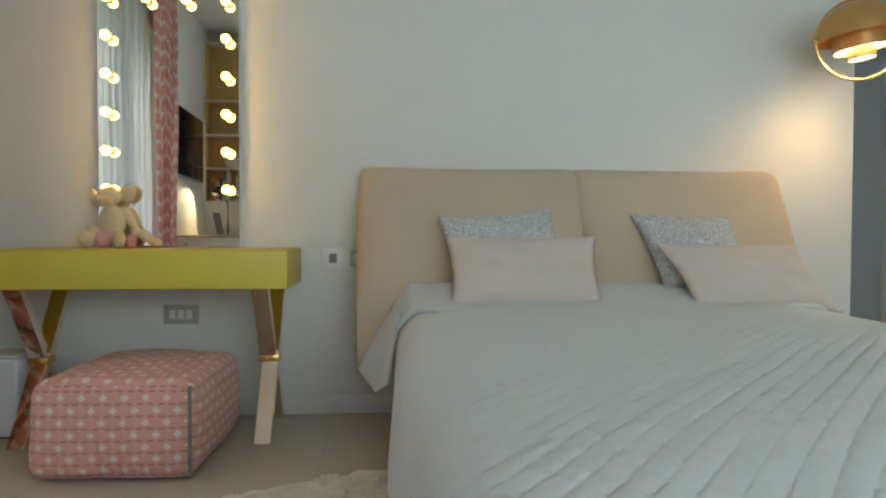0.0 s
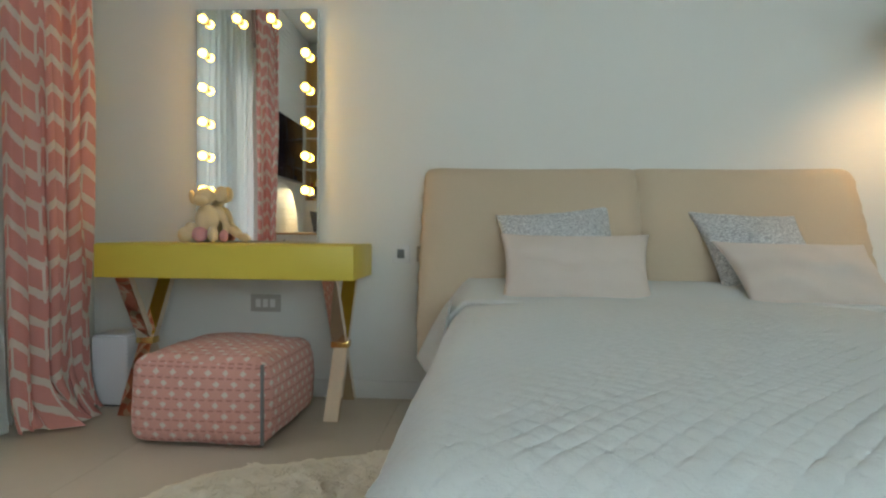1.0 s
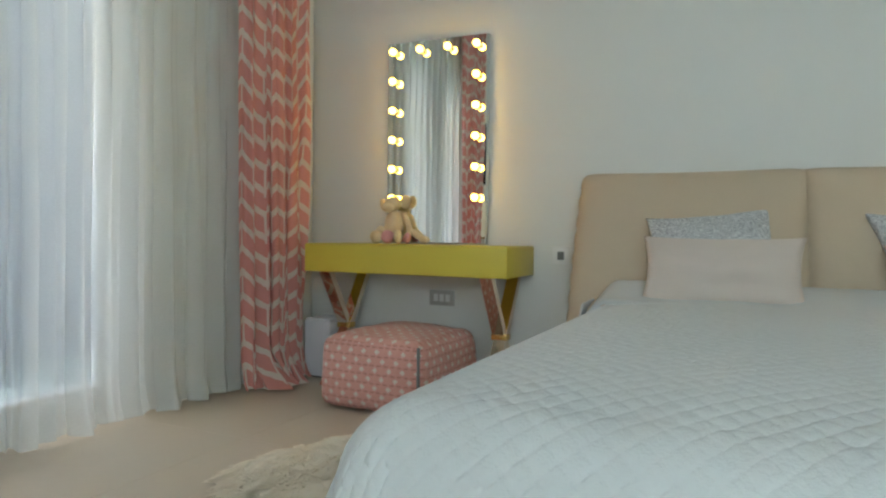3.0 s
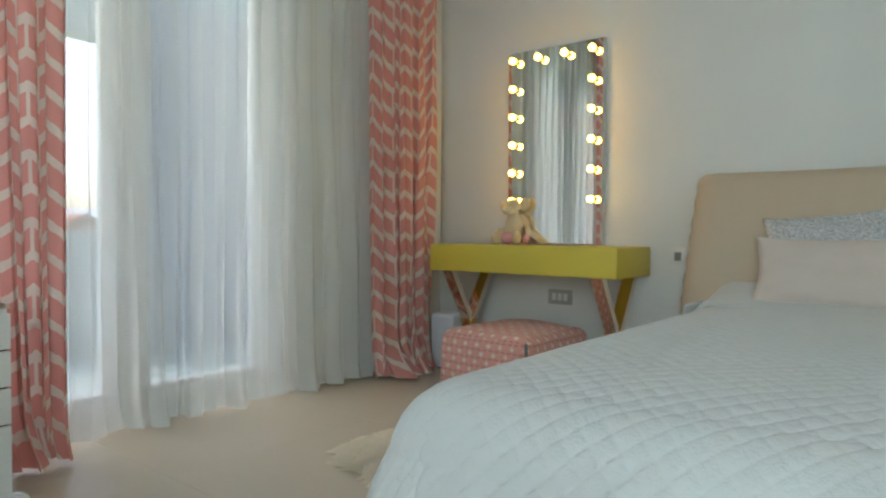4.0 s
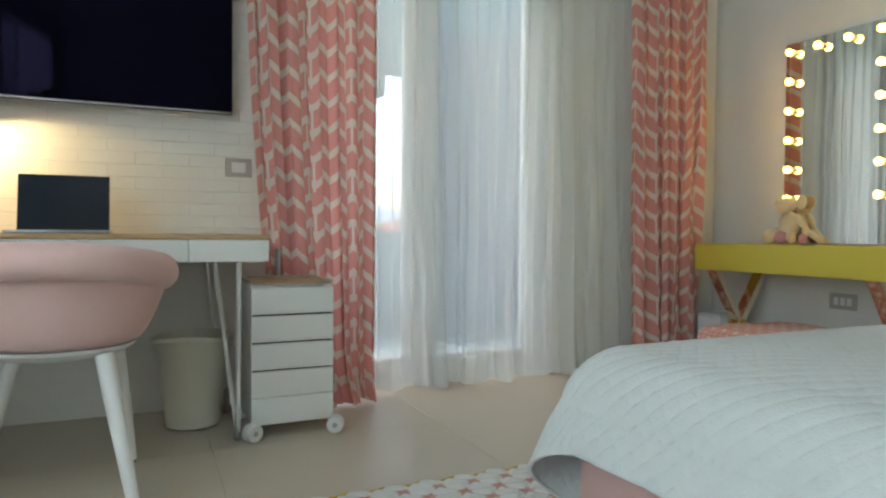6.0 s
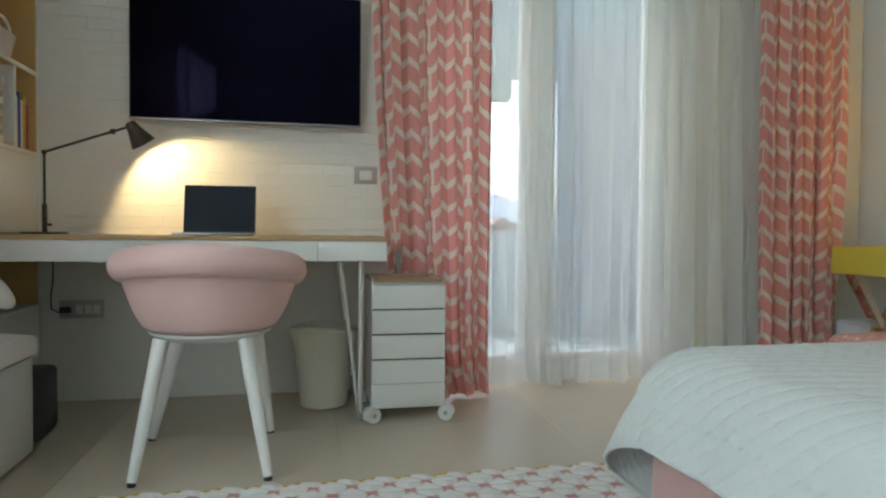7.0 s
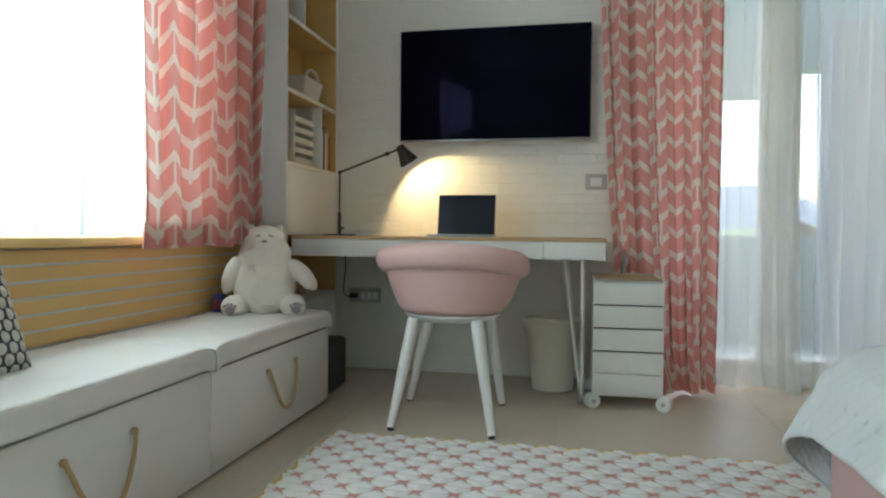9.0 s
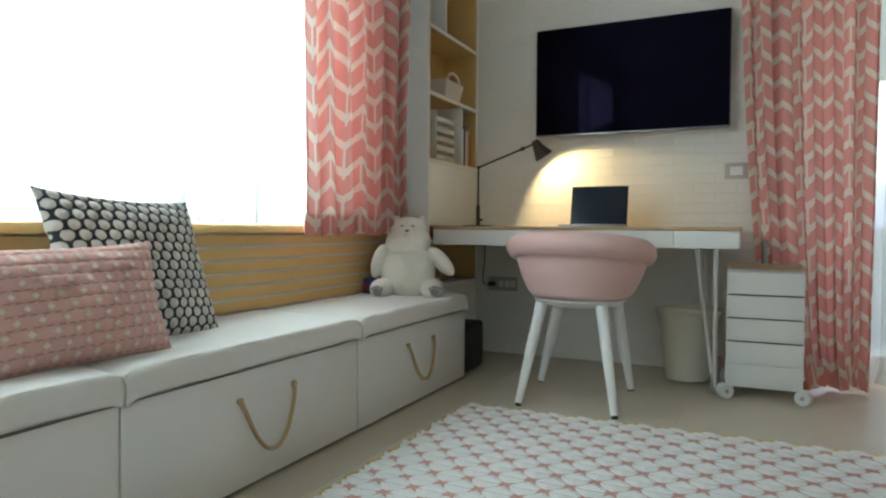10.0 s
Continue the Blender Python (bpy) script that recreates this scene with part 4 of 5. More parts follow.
tiny = fuse("plush_elephant", [
    ((0.008, 0.0, 0.110), (0.054, 0.050, 0.074), (0, 0, 0), 0),
    ((0.0, -0.010, 0.218), (0.047, 0.046, 0.041), (0, 0, 0), 0),
    ((-0.012, -0.045, 0.196), (0.034, 0.032, 0.026), (20, 0, 0), 0),
    ((-0.061, 0.008, 0.215), (0.017, 0.012, 0.036), (0, -12, 30), 0),
    ((0.071, 0.004, 0.230), (0.034, 0.012, 0.040), (0, 14, -15), 0),
    ((-0.082, -0.042, 0.036), (0.030, 0.040, 0.037), (0, 0, -20), 0),
    ((-0.062, -0.020, 0.068), (0.028, 0.030, 0.030), (0, 0, 0), 0),
    ((0.046, -0.052, 0.038), (0.025, 0.036, 0.038), (0, 0, 10), 0),
    ((0.074, 0.004, 0.128), (0.022, 0.022, 0.050), (0, -28, 0), 0),
    ((0.096, 0.002, 0.074), (0.018, 0.020, 0.034), (0, -12, 0), 0),
    ((0.130, 0.008, 0.052), (0.019, 0.020, 0.036), (0, -44, 0), 0),
    ((0.172, 0.006, 0.024), (0.030, 0.018, 0.020), (0, 25, 0), 0),
    ((-0.018, -0.034, 0.036), (0.036, 0.024, 0.036), (0, 0, 0), 1),
    ((0.086, -0.012, 0.030), (0.022, 0.020, 0.030), (0, 0, 0), 1)], 0.004, [M_PLUSHY, M_PLUSHP])
tagged(tiny, "straw-coloured plush elephant sitting on the vanity", "plush toy")
tiny.matrix_basis = pose(-1.132, 2.762, 0.747, 0, 0, 12)

puf = thing("pouf", (-0.842, 2.345, 0), "square pink pouf in woven wool with white lozenges", "pouf", turn=-1.5)
bm = box((-0.262, -0.288, 0.006), (0.262, 0.288, 0.335), 0.055, 5)
bmesh.ops.subdivide_edges(bm, edges=[e for e in bm.edges if e.calc_length() > 0.12], cuts=12, use_grid_fill=True)
for v in bm.verts:
    a, b, c = v.co.x / 0.262, v.co.y / 0.288, (v.co.z - 0.17) / 0.165
    if abs(c) < 0.9:
        bul = 0.022 * (1 - c * c)
        v.co.x += bul * a * (1 - b ** 4 * 0.6)
        v.co.y += bul * b * (1 - a ** 4 * 0.6)
    if c > 0.5:
        v.co.z += 0.022 * (1 - a * a) * (1 - b * b) + 0.008 * noise.noise(v.co * 6)
    v.co += 0.009 * noise.noise_vector(v.co * 7)
me = bpy.data.meshes.new("cover")
bmesh.ops.recalc_face_normals(bm, faces=bm.faces)
bm.to_mesh(me)
bm.free()
link("cover", me, M_POUF, puf, uv=True, soft=True)
part("zip_tape", box((0.244, -0.292, 0.02), (0.256, -0.278, 0.318), 0.003), M_GREY, puf, "grey zip tape")

pur = thing("air_purifier", (-1.495, 2.665, 0), "small white air purifier on the floor", "air purifier")
part("body", box((-0.085, -0.10, 0.008), (0.085, 0.10, 0.318), 0.010, 3), M_PURE, pur, smooth=False)
part("lid", box((-0.078, -0.093, 0.319), (0.078, 0.093, 0.328), 0.004), M_PURE, pur)
part("foot_plate", box((-0.07, -0.085, 0.0), (0.07, 0.085, 0.0075), 0.002), M_GREYBOX, pur)


def plate(name, place, axis, w, h, slots, label, cover=M_PLATE, inner=M_TRIM, cat="socket"):
    """A wall plate with inserts; axis: the way it faces."""
    turn = {"-y": 0, "+x": 90}[axis]
    t = thing(name, place, label, cat, turn=turn)
    part("cover_plate", box((-w / 2, -0.009, -h / 2), (w / 2, -0.001, h / 2), 0.003), cover, t)
    for (x, iw, ih, m) in slots:
        part("insert", box((x - iw / 2, -0.012, -ih / 2), (x + iw / 2, -0.0092, ih / 2), 0.002), m, t)
    return t


plate("thermostat", (-0.208, YN, 0.70), "-y", 0.086, 0.086, [(0, 0.034, 0.042, M_DIAL)], "white square thermostat with grey window on the wall", M_CHAIRW, cat="thermostat")
plate("wall_switch", (-0.095, YN, 0.70), "-y", 0.075, 0.075, [(0, 0.045, 0.045, M_TRIM)], "taupe wall switch half behind the headboard", cat="switch")
plate("wall_socket", (-0.872, YN, 0.452), "-y", 0.150, 0.085, [(x, 0.026, 0.040, M_TRIM) for x in (-0.036, 0.0, 0.036)], "taupe wall socket with white inserts below the vanity")
plate("wall_switch", (XW + 0.012, -0.080, 1.085), "+x", 0.115, 0.085, [(0, 0.062, 0.046, M_TRIM)], "taupe switch plate with white rocker by the curtain", cat="switch")
ps = plate("wall_socket", (XW + 0.012, -1.395, 0.430), "+x", 0.190, 0.085, [(x, 0.030, 0.040, M_TRIM) for x in (-0.010, 0.030, 0.066)], "taupe wall socket with black plug under the desk")
part("plug", box((-0.085, -0.045, -0.014), (-0.040, -0.0125, 0.014), 0.005), M_BLACK, ps)
part("cable", tube([(-0.070, -0.045, 0), (-0.078, -0.062, -0.008), (-0.110, -0.060, 0.01), (-0.120, -0.040, 0.06), (-0.116, -0.02, 0.14), (-0.118, -0.012, 0.245)], 0.003, 14), M_BLACK, ps)

# ---- sheepskin beside the bed ----
fur = thing("sheepskin_rug", (-0.29, 1.47, 0), "cream sheepskin rug with long wool beside the bed", "rug", turn=45)
rng = random.Random(5)


def hide(r, a):
    e = 1 + 0.10 * math.sin(3 * a + 1) + 0.07 * math.sin(5 * a)
    return r * 0.60 * e * math.cos(a), r * 0.43 * e * math.sin(a)


def pile(x, y, r):
    """The height of the matted wool: rounded locks with hollows between."""
    lock = abs(noise.noise(Vector((x * 11, y * 11, 1)))) ** 0.6 + 0.5 * abs(noise.noise(Vector((x * 25, y * 25, 7))))
    return (0.050 + 0.030 * lock) * (1 - r ** 6) + 0.004


bm = bmesh.new()
rings = []
for k in range(1, 41):
    r = k / 40
    rings.append([bm.verts.new((*hide(r, 2 * math.pi * i / 160), pile(*hide(r, 2 * math.pi * i / 160), r))) for i in range(160)])
bm.faces.new(rings[0])
for a, b in zip(rings, rings[1:]):
    for i in range(160):
        bm.faces.new((a[i], a[(i + 1) % 160], b[(i + 1) % 160], b[i]))
part("hide", bm, M_FUR, fur)
co, fs = [], []
for s in range(24000):
    r, a = math.sqrt(rng.random()), rng.random() * 2 * math.pi
    x, y = hide(r, a)
    z = pile(x, y, r) - 0.006
    clump = noise.noise(Vector((x * 12, y * 12, 0))) * 4 + a
    d = Vector((math.cos(clump) * 0.8 + math.cos(a) * r ** 3 * 0.9, math.sin(clump) * 0.8 + math.sin(a) * r ** 3 * 0.9, 0))
    ln = 0.022 + 0.020 * rng.random()
    up = 0.34 - 0.14 * r ** 3
    w = Vector((-d.y, d.x, 0)).normalized() * 0.0045
    p0 = Vector((x, y, max(0.001, z)))
    p1 = p0 + Vector((d.x * ln * 0.5, d.y * ln * 0.5, ln * up))
    p2 = p0 + Vector((d.x * ln, d.y * ln, max(0.003 - z, ln * up * 0.6)))
    n = len(co)
    co += [tuple(p0 - w), tuple(p0 + w), tuple(p1 - w), tuple(p1 + w), tuple(p2)]
    fs += [(n, n + 1, n + 3, n + 2), (n + 2, n + 3, n + 4)]
me = bpy.data.meshes.new("wool")
me.from_pydata(co, [], fs)
tagged(link("wool", me, M_FUR, fur), kind="stuff")


# ---- rug at the foot of the bed ----
rug = thing("rug", (0, 0, 0), "white cotton rug with salmon stars and yellow binding", "rug")
RX0, RX1, RY0, RY1 = -0.495, 2.25, -1.105, 0.80


def rug_top(i, j):
    """Quilted triangles, raised between the lines that join the stars."""
    x = RX0 + (RX1 - RX0) * i
    y = RY0 + (RY1 - RY0) * j
    q = x / 0.068 - 0.5
    p = y / 0.118 - 0.5 + q / 2
    near = min(abs(c - round(c)) for c in (p, q, p - q))
    z = 0.007 + 0.014 * min(1.0, near * 3.2) ** 0.6 + 0.003 * noise.noise(Vector((x * 8, y * 8, 0)))
    w = max(0.0, 1 - min(i * 25, j * 18, 1.0))
    return (x + 0.007 * w * math.sin(y * 53), y + 0.007 * w * math.sin(x * 53), z - 0.004 * w), (y, x)


sheet("rug_cloth", 360, 250, rug_top, M_RUG, rug, thick=0.008)
edge = [(RX0 + 0.007 * math.sin((RY0 + (RY1 - RY0) * k / 399) * 53), RY0 + (RY1 - RY0) * k / 399, 0.007) for k in range(400)]
part("binding", tube(edge, 0.0045, 8), M_RUGEDGE, rug, "yellow stitched edge")
edge = [(RX0 + (RX1 - RX0) * k / 399, RY0 + 0.007 * math.sin((RX0 + (RX1 - RX0) * k / 399) * 53), 0.007) for k in range(400)]
part("binding", tube(edge, 0.0045, 8), M_RUGEDGE, rug, "yellow stitched edge")

# ---- desk wall ----
DX0, DX1, DY0, DY1 = XW + 0.014, -1.090, -1.568, -0.050
desk = thing("desk", (0, 0, 0), "long white desk with pale oak top and thin metal legs", "desk")
part("desktop", box((DX0, DY0, 0.765), (DX1 + 0.004, DY1 + 0.004, 0.782), 0.003), M_OAK, desk, "pale oak top")
part("carcass", box((DX0 + 0.002, DY0, 0.690), (DX1 - 0.020, DY1, 0.7645), 0.002), M_WHITE, desk)
for a, b in ((DY0 + 0.001, -0.842), (-0.838, -0.332), (-0.328, DY1)):
    part("drawer_front", box((DX1 - 0.0195, a, 0.683), (DX1, b, 0.7630), 0.002), M_WHITE, desk, "white handleless drawer front")
part("leg_rod", tube([(-1.19, -0.235, 0.689), (-1.195, -0.152, 0.03)], 0.0085, 14), M_WHITE, desk)
part("leg_rod", tube([(-1.15, -0.150, 0.689), (-1.190, -0.148, 0.03)], 0.0095, 14), M_WHITE, desk)
part("leg_rod", tube([(-1.60, -0.235, 0.689), (-1.60, -0.152, 0.03)], 0.0085, 14), M_WHITE, desk)
part("leg_foot", lathe([(0.012, 0.0), (0.013, 0.004), (0.013, 0.10), (0.009, 0.11)], 16, at=(-1.193, -0.150, 0)), M_ALU, desk, "metal foot sleeve")
part("leg_foot", lathe([(0.012, 0.0), (0.013, 0.004), (0.013, 0.10), (0.009, 0.11)], 16, at=(-1.60, -0.150, 0)), M_ALU, desk, "metal foot sleeve")

# television
tv = thing("television", (-1.65, -0.641, 1.623), "large black flat television hung on the brick wall", "television")
part("case", box((-0.048, -0.526, -0.309), (-0.004, 0.526, 0.309), 0.004), M_BLACK, tv)
part("screen", box((-0.0038, -0.521, -0.300), (0.0, 0.521, 0.304), 0.001), M_SCREEN, tv, "dark glossy screen")
part("bottom_trim", box((-0.006, -0.526, -0.312), (0.003, 0.526, -0.3045), 0.001), M_ALU, tv)
part("wall_bracket", box((-0.086, -0.20, -0.15), (-0.0485, 0.20, 0.15), 0.004), M_BLACK, tv)

# laptop
lap = thing("laptop", (-1.395, -0.742, 0.7822), "open silver laptop with dark blue screen on the desk", "laptop")
part("base", box((0.0, -0.158, 0.0), (0.215, 0.158, 0.012), 0.004), M_ALU, lap)
part("keyboard", box((0.03, -0.135, 0.0122), (0.115, 0.135, 0.0135), 0.0004, 1), M_BLACK, lap)
scr = part("screen_lid", box((-0.007, -0.150, 0.0), (0.0, 0.150, 0.212), 0.003), M_BLACK, lap)
scr.matrix_basis = pose(0.0, 0, 0.010, 0, -11, 0)
part("display", box((0.0002, -0.146, 0.006), (0.0012, 0.146, 0.208)), M_LAPTOP, scr, "dark blue display")

# desk lamp
dl = thing("desk_lamp", (-1.465, -1.455, 0.7822), "bronze jointed desk lamp with lit cone shade", "desk lamp")
part("base", lathe([(0.0, 0.0), (0.088, 0.0), (0.090, 0.003), (0.088, 0.007), (0.012, 0.009), (0.0, 0.009)], 40), M_LAMP, dl)
part("stem", tube([(0, 0, 0.008), (0, 0, 0.345)], 0.0055, 14), M_LAMP, dl)
part("stem_sleeve", tube([(0, 0, 0.009), (0, 0, 0.125)], 0.0105, 14), M_LAMP, dl)
part("knob", tube([(0, 0.0, 0.04), (0.0, 0.026, 0.04)], 0.006, 14), M_LAMP, dl)
E1, E2 = Vector((0, 0, 0.345)), Vector((-0.035, 0.325, 0.470))
part("arm", tube([E1, E2], 0.0055, 14), M_LAMP, dl)
part("joint", blob(E1, (0.011, 0.011, 0.011), sub=2), M_LAMP, dl)
part("joint", blob(E1.lerp(E2, 0.80), (0.013, 0.013, 0.013), sub=2), M_LAMP, dl)
part("joint", blob(E2, (0.012, 0.012, 0.012), sub=2), M_LAMP, dl)
axis = Vector((-0.30, 0.46, -0.80)).normalized()
mshade = Matrix.Translation(E2 + Vector((0, 0.012, 0.0))) @ axis.to_track_quat("Z", "X").to_matrix().to_4x4()
shade = part("shade", lathe([(0.016, -0.022), (0.022, -0.018), (0.029, 0.015), (0.054, 0.084), (0.052, 0.084), (0.027, 0.017), (0.018, -0.012)], 36, m=mshade), M_LAMP, dl, "bronze cone shade")
part("bulb", lathe([(0.0, 0.004), (0.012, 0.012), (0.018, 0.037), (0.012, 0.054), (0.0, 0.059)], 16, m=mshade), glow("desk_bulb", (1.0, 0.78, 0.42), 14.0), dl, "lit bulb")
sp = new("desk_lamp_light", bpy.data.lights.new("desk_lamp_light", "SPOT"))
sp.data.energy, sp.data.color, sp.data.spot_size, sp.data.spot_blend, sp.data.shadow_soft_size = 2.6, (1.0, 0.74, 0.36), radians(116), 0.30, 0.015
o = Vector((-1.465, -1.455, 0.7822)) + (mshade @ Vector((0, 0, 0.076)))
sp.matrix_world = look(o, o + axis + Vector((-0.34, 0.04, 0.02)))

# drawer unit on casters
cab = thing("drawer_trolley", (-1.175, 0.058, 0), "white five-drawer trolley with wooden top on casters", "drawer unit")
part("carcass", box((-0.335, -0.158, 0.052), (-0.024, 0.158, 0.590), 0.003), M_WHITE, cab)
# solid black sheet gives the drawer gaps their shade by colour
part("recess", box((-0.0235, -0.154, 0.056), (-0.0165, 0.154, 0.572)), M_BLACK, cab, "black panel added as painted shade between the drawers")
zs = [0.048, 0.154, 0.260, 0.367, 0.474, 0.582]
for a, b in zip(zs, zs[1:]):
    part("drawer", box((-0.0155, -0.159, a + (0.0015 if a < 0.1 or a > 0.16 else 0.0008)), (0.0, 0.159, b - (0.0055 if a > 0.1 else 0.001)), 0.0012), M_WHITE, cab, "white flat drawer front")
bm = bmesh.new()
box((-0.337, -0.160, 0.5905), (-0.010, -0.148, 0.604), 0.001, bm=bm)
box((-0.337, 0.148, 0.5905), (-0.010, 0.160, 0.604), 0.001, bm=bm)
box((-0.337, -0.147, 0.5905), (-0.325, 0.147, 0.604), 0.001, bm=bm)
box((-0.324, -0.160, 0.5905), (-0.001, 0.160, 0.5925), 0.0005, bm=bm)
part("top_tray", bm, M_ASH, cab, "pale ash tray top", smooth=False)
part("tray_floor", box((-0.322, -0.146, 0.5928), (-0.014, 0.146, 0.594), 0.0003, 1), M_OAK, cab, "brown tray floor")
part("push_bar", tube([(-0.345, 0.0, 0.40), (-0.345, 0.0, 0.72)], 0.012, 12), M_ALU, cab)
for x, y, turn in ((0.040, -0.160, 25), (0.040, 0.160, -20), (-0.30, -0.160, 60), (-0.30, 0.160, 15)):
    ax = Vector((math.cos(radians(turn)), math.sin(radians(turn)), 0))
    c = Vector((x - 0.01, y, 0.0335))
    w = part("caster", tube([c + ax * k for k in (-0.024, -0.021, -0.005, -0.004, 0.004, 0.005, 0.021, 0.024)], [0.030, 0.0335, 0.0335, 0.026, 0.026, 0.0335, 0.0335, 0.030], 24), M_CHAIRW, cab, "white twin caster")
    part("hub", tube([c - ax * 0.0255, c + ax * 0.0255], 0.010, 14), M_PLATE, w)
    part("fork", tube([c + Vector((0, 0, 0.0)), Vector((min(x - 0.02, -0.04), y * 0.93, 0.050))], 0.007, 10), M_CHAIRW, w)

# waste bin
bn = thing("waste_bin", (-1.475, -0.292, 0), "cream plastic waste bin with flared rim under the desk", "waste bin")
rim = lathe([(0.0, 0.004), (0.102, 0.004), (0.106, 0.010), (0.118, 0.15), (0.136, 0.30), (0.150, 0.340), (0.158, 0.352), (0.158, 0.370), (0.150, 0.370), (0.146, 0.352), (0.131, 0.30), (0.112, 0.15), (0.098, 0.016), (0.0, 0.014)], 48)
for v in rim.verts:
    if v.co.z > 0.30:
        v.co.z += 0.010 * math.cos(2 * math.atan2(v.co.y, v.co.x) + 0.5)
part("bucket", rim, M_CREAM, bn)
part("liner", lathe([(0.0, 0.30), (0.126, 0.30), (0.126, 0.304), (0.0, 0.304)], 32), M_GREYBOX, bn)

# tub chair
ch = thing("tub_chair", (-0.832, -0.702, 0), "pink felt tub chair with rolled rim and white legs", "chair", turn=-4)
n = 48


def shell(i, j):
    """The bowl: open to the desk, highest at the back."""
    a = 2 * math.pi * i + math.pi
    back = 0.5 + 0.5 * math.cos(a)
    rise = 0.57 + 0.125 * back ** 0.8
    z = 0.462 + (rise - 0.462) * j
    r = 0.192 + 0.092 * j ** 0.55
    return (r * 0.97 * math.cos(a), r * 1.04 * math.sin(a), z), (a, z)


sheet("seat_shell", n, 14, shell, M_PINKF, ch, "pink felt shell", thick=0.03)
pts, rad = [], []
for k in range(61):
    a = radians(-158 + 316 * k / 60)
    back = 0.5 + 0.5 * math.cos(a)
    pts.append((0.285 * math.cos(a), 0.277 * math.sin(a), 0.626 + 0.087 * back))
    rad.append((0.050 + 0.006 * (1 - back)) * (0.55 + 0.45 * min(1, min(k, 60 - k) / 5)))
roll = tube(pts, rad, 20)
for v in roll.verts:
    a = math.atan2(v.co.y, v.co.x)
    v.co.z += 0.003 * noise.noise(v.co * 12)
part("rolled_rim", roll, M_PINKF, ch, "thick rolled felt rim")
part("seat_cushion", lathe([(0.0, 0.475), (0.165, 0.475), (0.172, 0.50), (0.17, 0.53), (0.14, 0.545), (0.0, 0.55)], 40), M_PINKF, ch)
part("seat_base", lathe([(0.0, 0.418), (0.10, 0.420), (0.165, 0.432), (0.196, 0.452), (0.201, 0.461), (0.0, 0.461)], 48, sx=0.97, sy=1.04), M_CHAIRW, ch, "white plastic base")
for tx, ty, fx, fy in ((0.125, -0.135, 0.253, -0.190), (0.125, 0.135, 0.245, 0.226), (-0.125, -0.135, -0.215, -0.262), (-0.125, 0.135, -0.265, 0.172)):
    lg = part("leg", tube([(tx, ty, 0.440), (tx + (fx - tx) * 0.5, ty + (fy - ty) * 0.5, 0.225), (fx, fy, 0.012)], [0.026, 0.0225, 0.0155], 16), M_CHAIRW, ch, "white tapered leg")
    part("glide", tube([(fx, fy, 0.0125), (fx, fy, 0.0)], 0.0135, 14), M_GREYBOX, lg)

# ---- shelf unit in the corner ----
SX0, SX1, SYF, SYB, ST = XW + 0.014, -1.040, -1.572, YS + 0.002, 2.86
su = thing("shelf_unit", (0, 0, 0), "tall built-in white shelf unit with golden wood interior", "shelf unit")
fr = 0.018
part("side_panel", box((SX1 - fr, SYB, 0.0), (SX1, SYF, ST), 0.001), M_WHITE, su)
part("side_panel", box((SX0, SYB, 0.0), (SX0 + fr, SYF, ST), 0.001), M_WHITE, su)
part("back_panel", box((SX0 + fr, SYB, 0.45), (SX1 - fr, SYB + 0.010, ST), 0), M_PINE, su, "golden wood back")
part("lining", box((SX0 + fr + 0.0005, SYB + 0.0105, 0.46), (SX0 + fr + 0.008, SYF - 0.002, ST - fr), 0), M_PINE, su)
part("lining", box((SX1 - fr - 0.008, SYB + 0.0105, 0.46), (SX1 - fr - 0.0005, SYF - 0.002, ST - fr), 0), M_PINE, su)
part("lower_door", box((SX0 + fr, SYF - 0.020, 0.004), (SX1 - fr, SYF, 0.440), 0.002), M_WHITE, su, "white lower front")
part("flap_door", box((SX0 + fr, SYF - 0.020, 0.786), (SX1 - fr, SYF - 0.001, 1.128), 0.002), M_WHITE, su, "white flap front above the desk")
for z in (0.441, 0.690, 1.130, 1.492, 1.850, 2.215, 2.842):
    sh = part("shelf", box((SX0 + fr, SYB + 0.011, z), (SX1 - fr, SYF, z + 0.018), 0.001), M_WHITE, su)
    if 1.0 < z < 2.8:
        part("shelf_lining", box((SX0 + fr + 0.009, SYB + 0.011, z + 0.0182), (SX1 - fr - 0.009, SYF - 0.003, z + 0.021), 0), M_PINE, sh)
        part("shelf_lining", box((SX0 + fr + 0.009, SYB + 0.011, z - 0.003), (SX1 - fr - 0.009, SYF - 0.003, z - 0.0002), 0), M_PINE, sh)
part("divider", box((-1.500, SYB + 0.011, 1.1515), (-1.482, SYF, 1.4885), 0.001), M_WHITE, su)
part("divider", box((-1.270, SYB + 0.011, 1.8715), (-1.252, SYF, 2.2115), 0.001), M_WHITE, su)

# things on the shelves
bk = thing("basket", (-1.40, -1.665, 1.5135), "small blush plastic basket with looped handle", "basket")
bm = bmesh.new()
ring = [(-1, -1), (1, -1), (1, 1), (-1, 1)]
lv = [[bm.verts.new((a * w, b * d, z)) for a, b in ring] for w, d, z in ((0.105, 0.070, 0.0), (0.128, 0.088, 0.105), (0.122, 0.082, 0.105), (0.100, 0.065, 0.010))]
for a, b in zip(lv, lv[1:]):
    for k in range(4):
        bm.faces.new((a[k], a[(k + 1) % 4], b[(k + 1) % 4], b[k]))
bm.faces.new(lv[0][::-1])
bm.faces.new(lv[-1])
bmesh.ops.bevel(bm, geom=bm.edges[:], offset=0.004, segments=2, affect="EDGES")
part("bucket", bm, M_BASKET, bk)
part("handle", tube([(0.085 * math.cos(a), 0.075, 0.095 + 0.060 * math.sin(a)) for a in [math.pi * k / 16 for k in range(17)]], 0.008, 8), M_BASKET, bk)
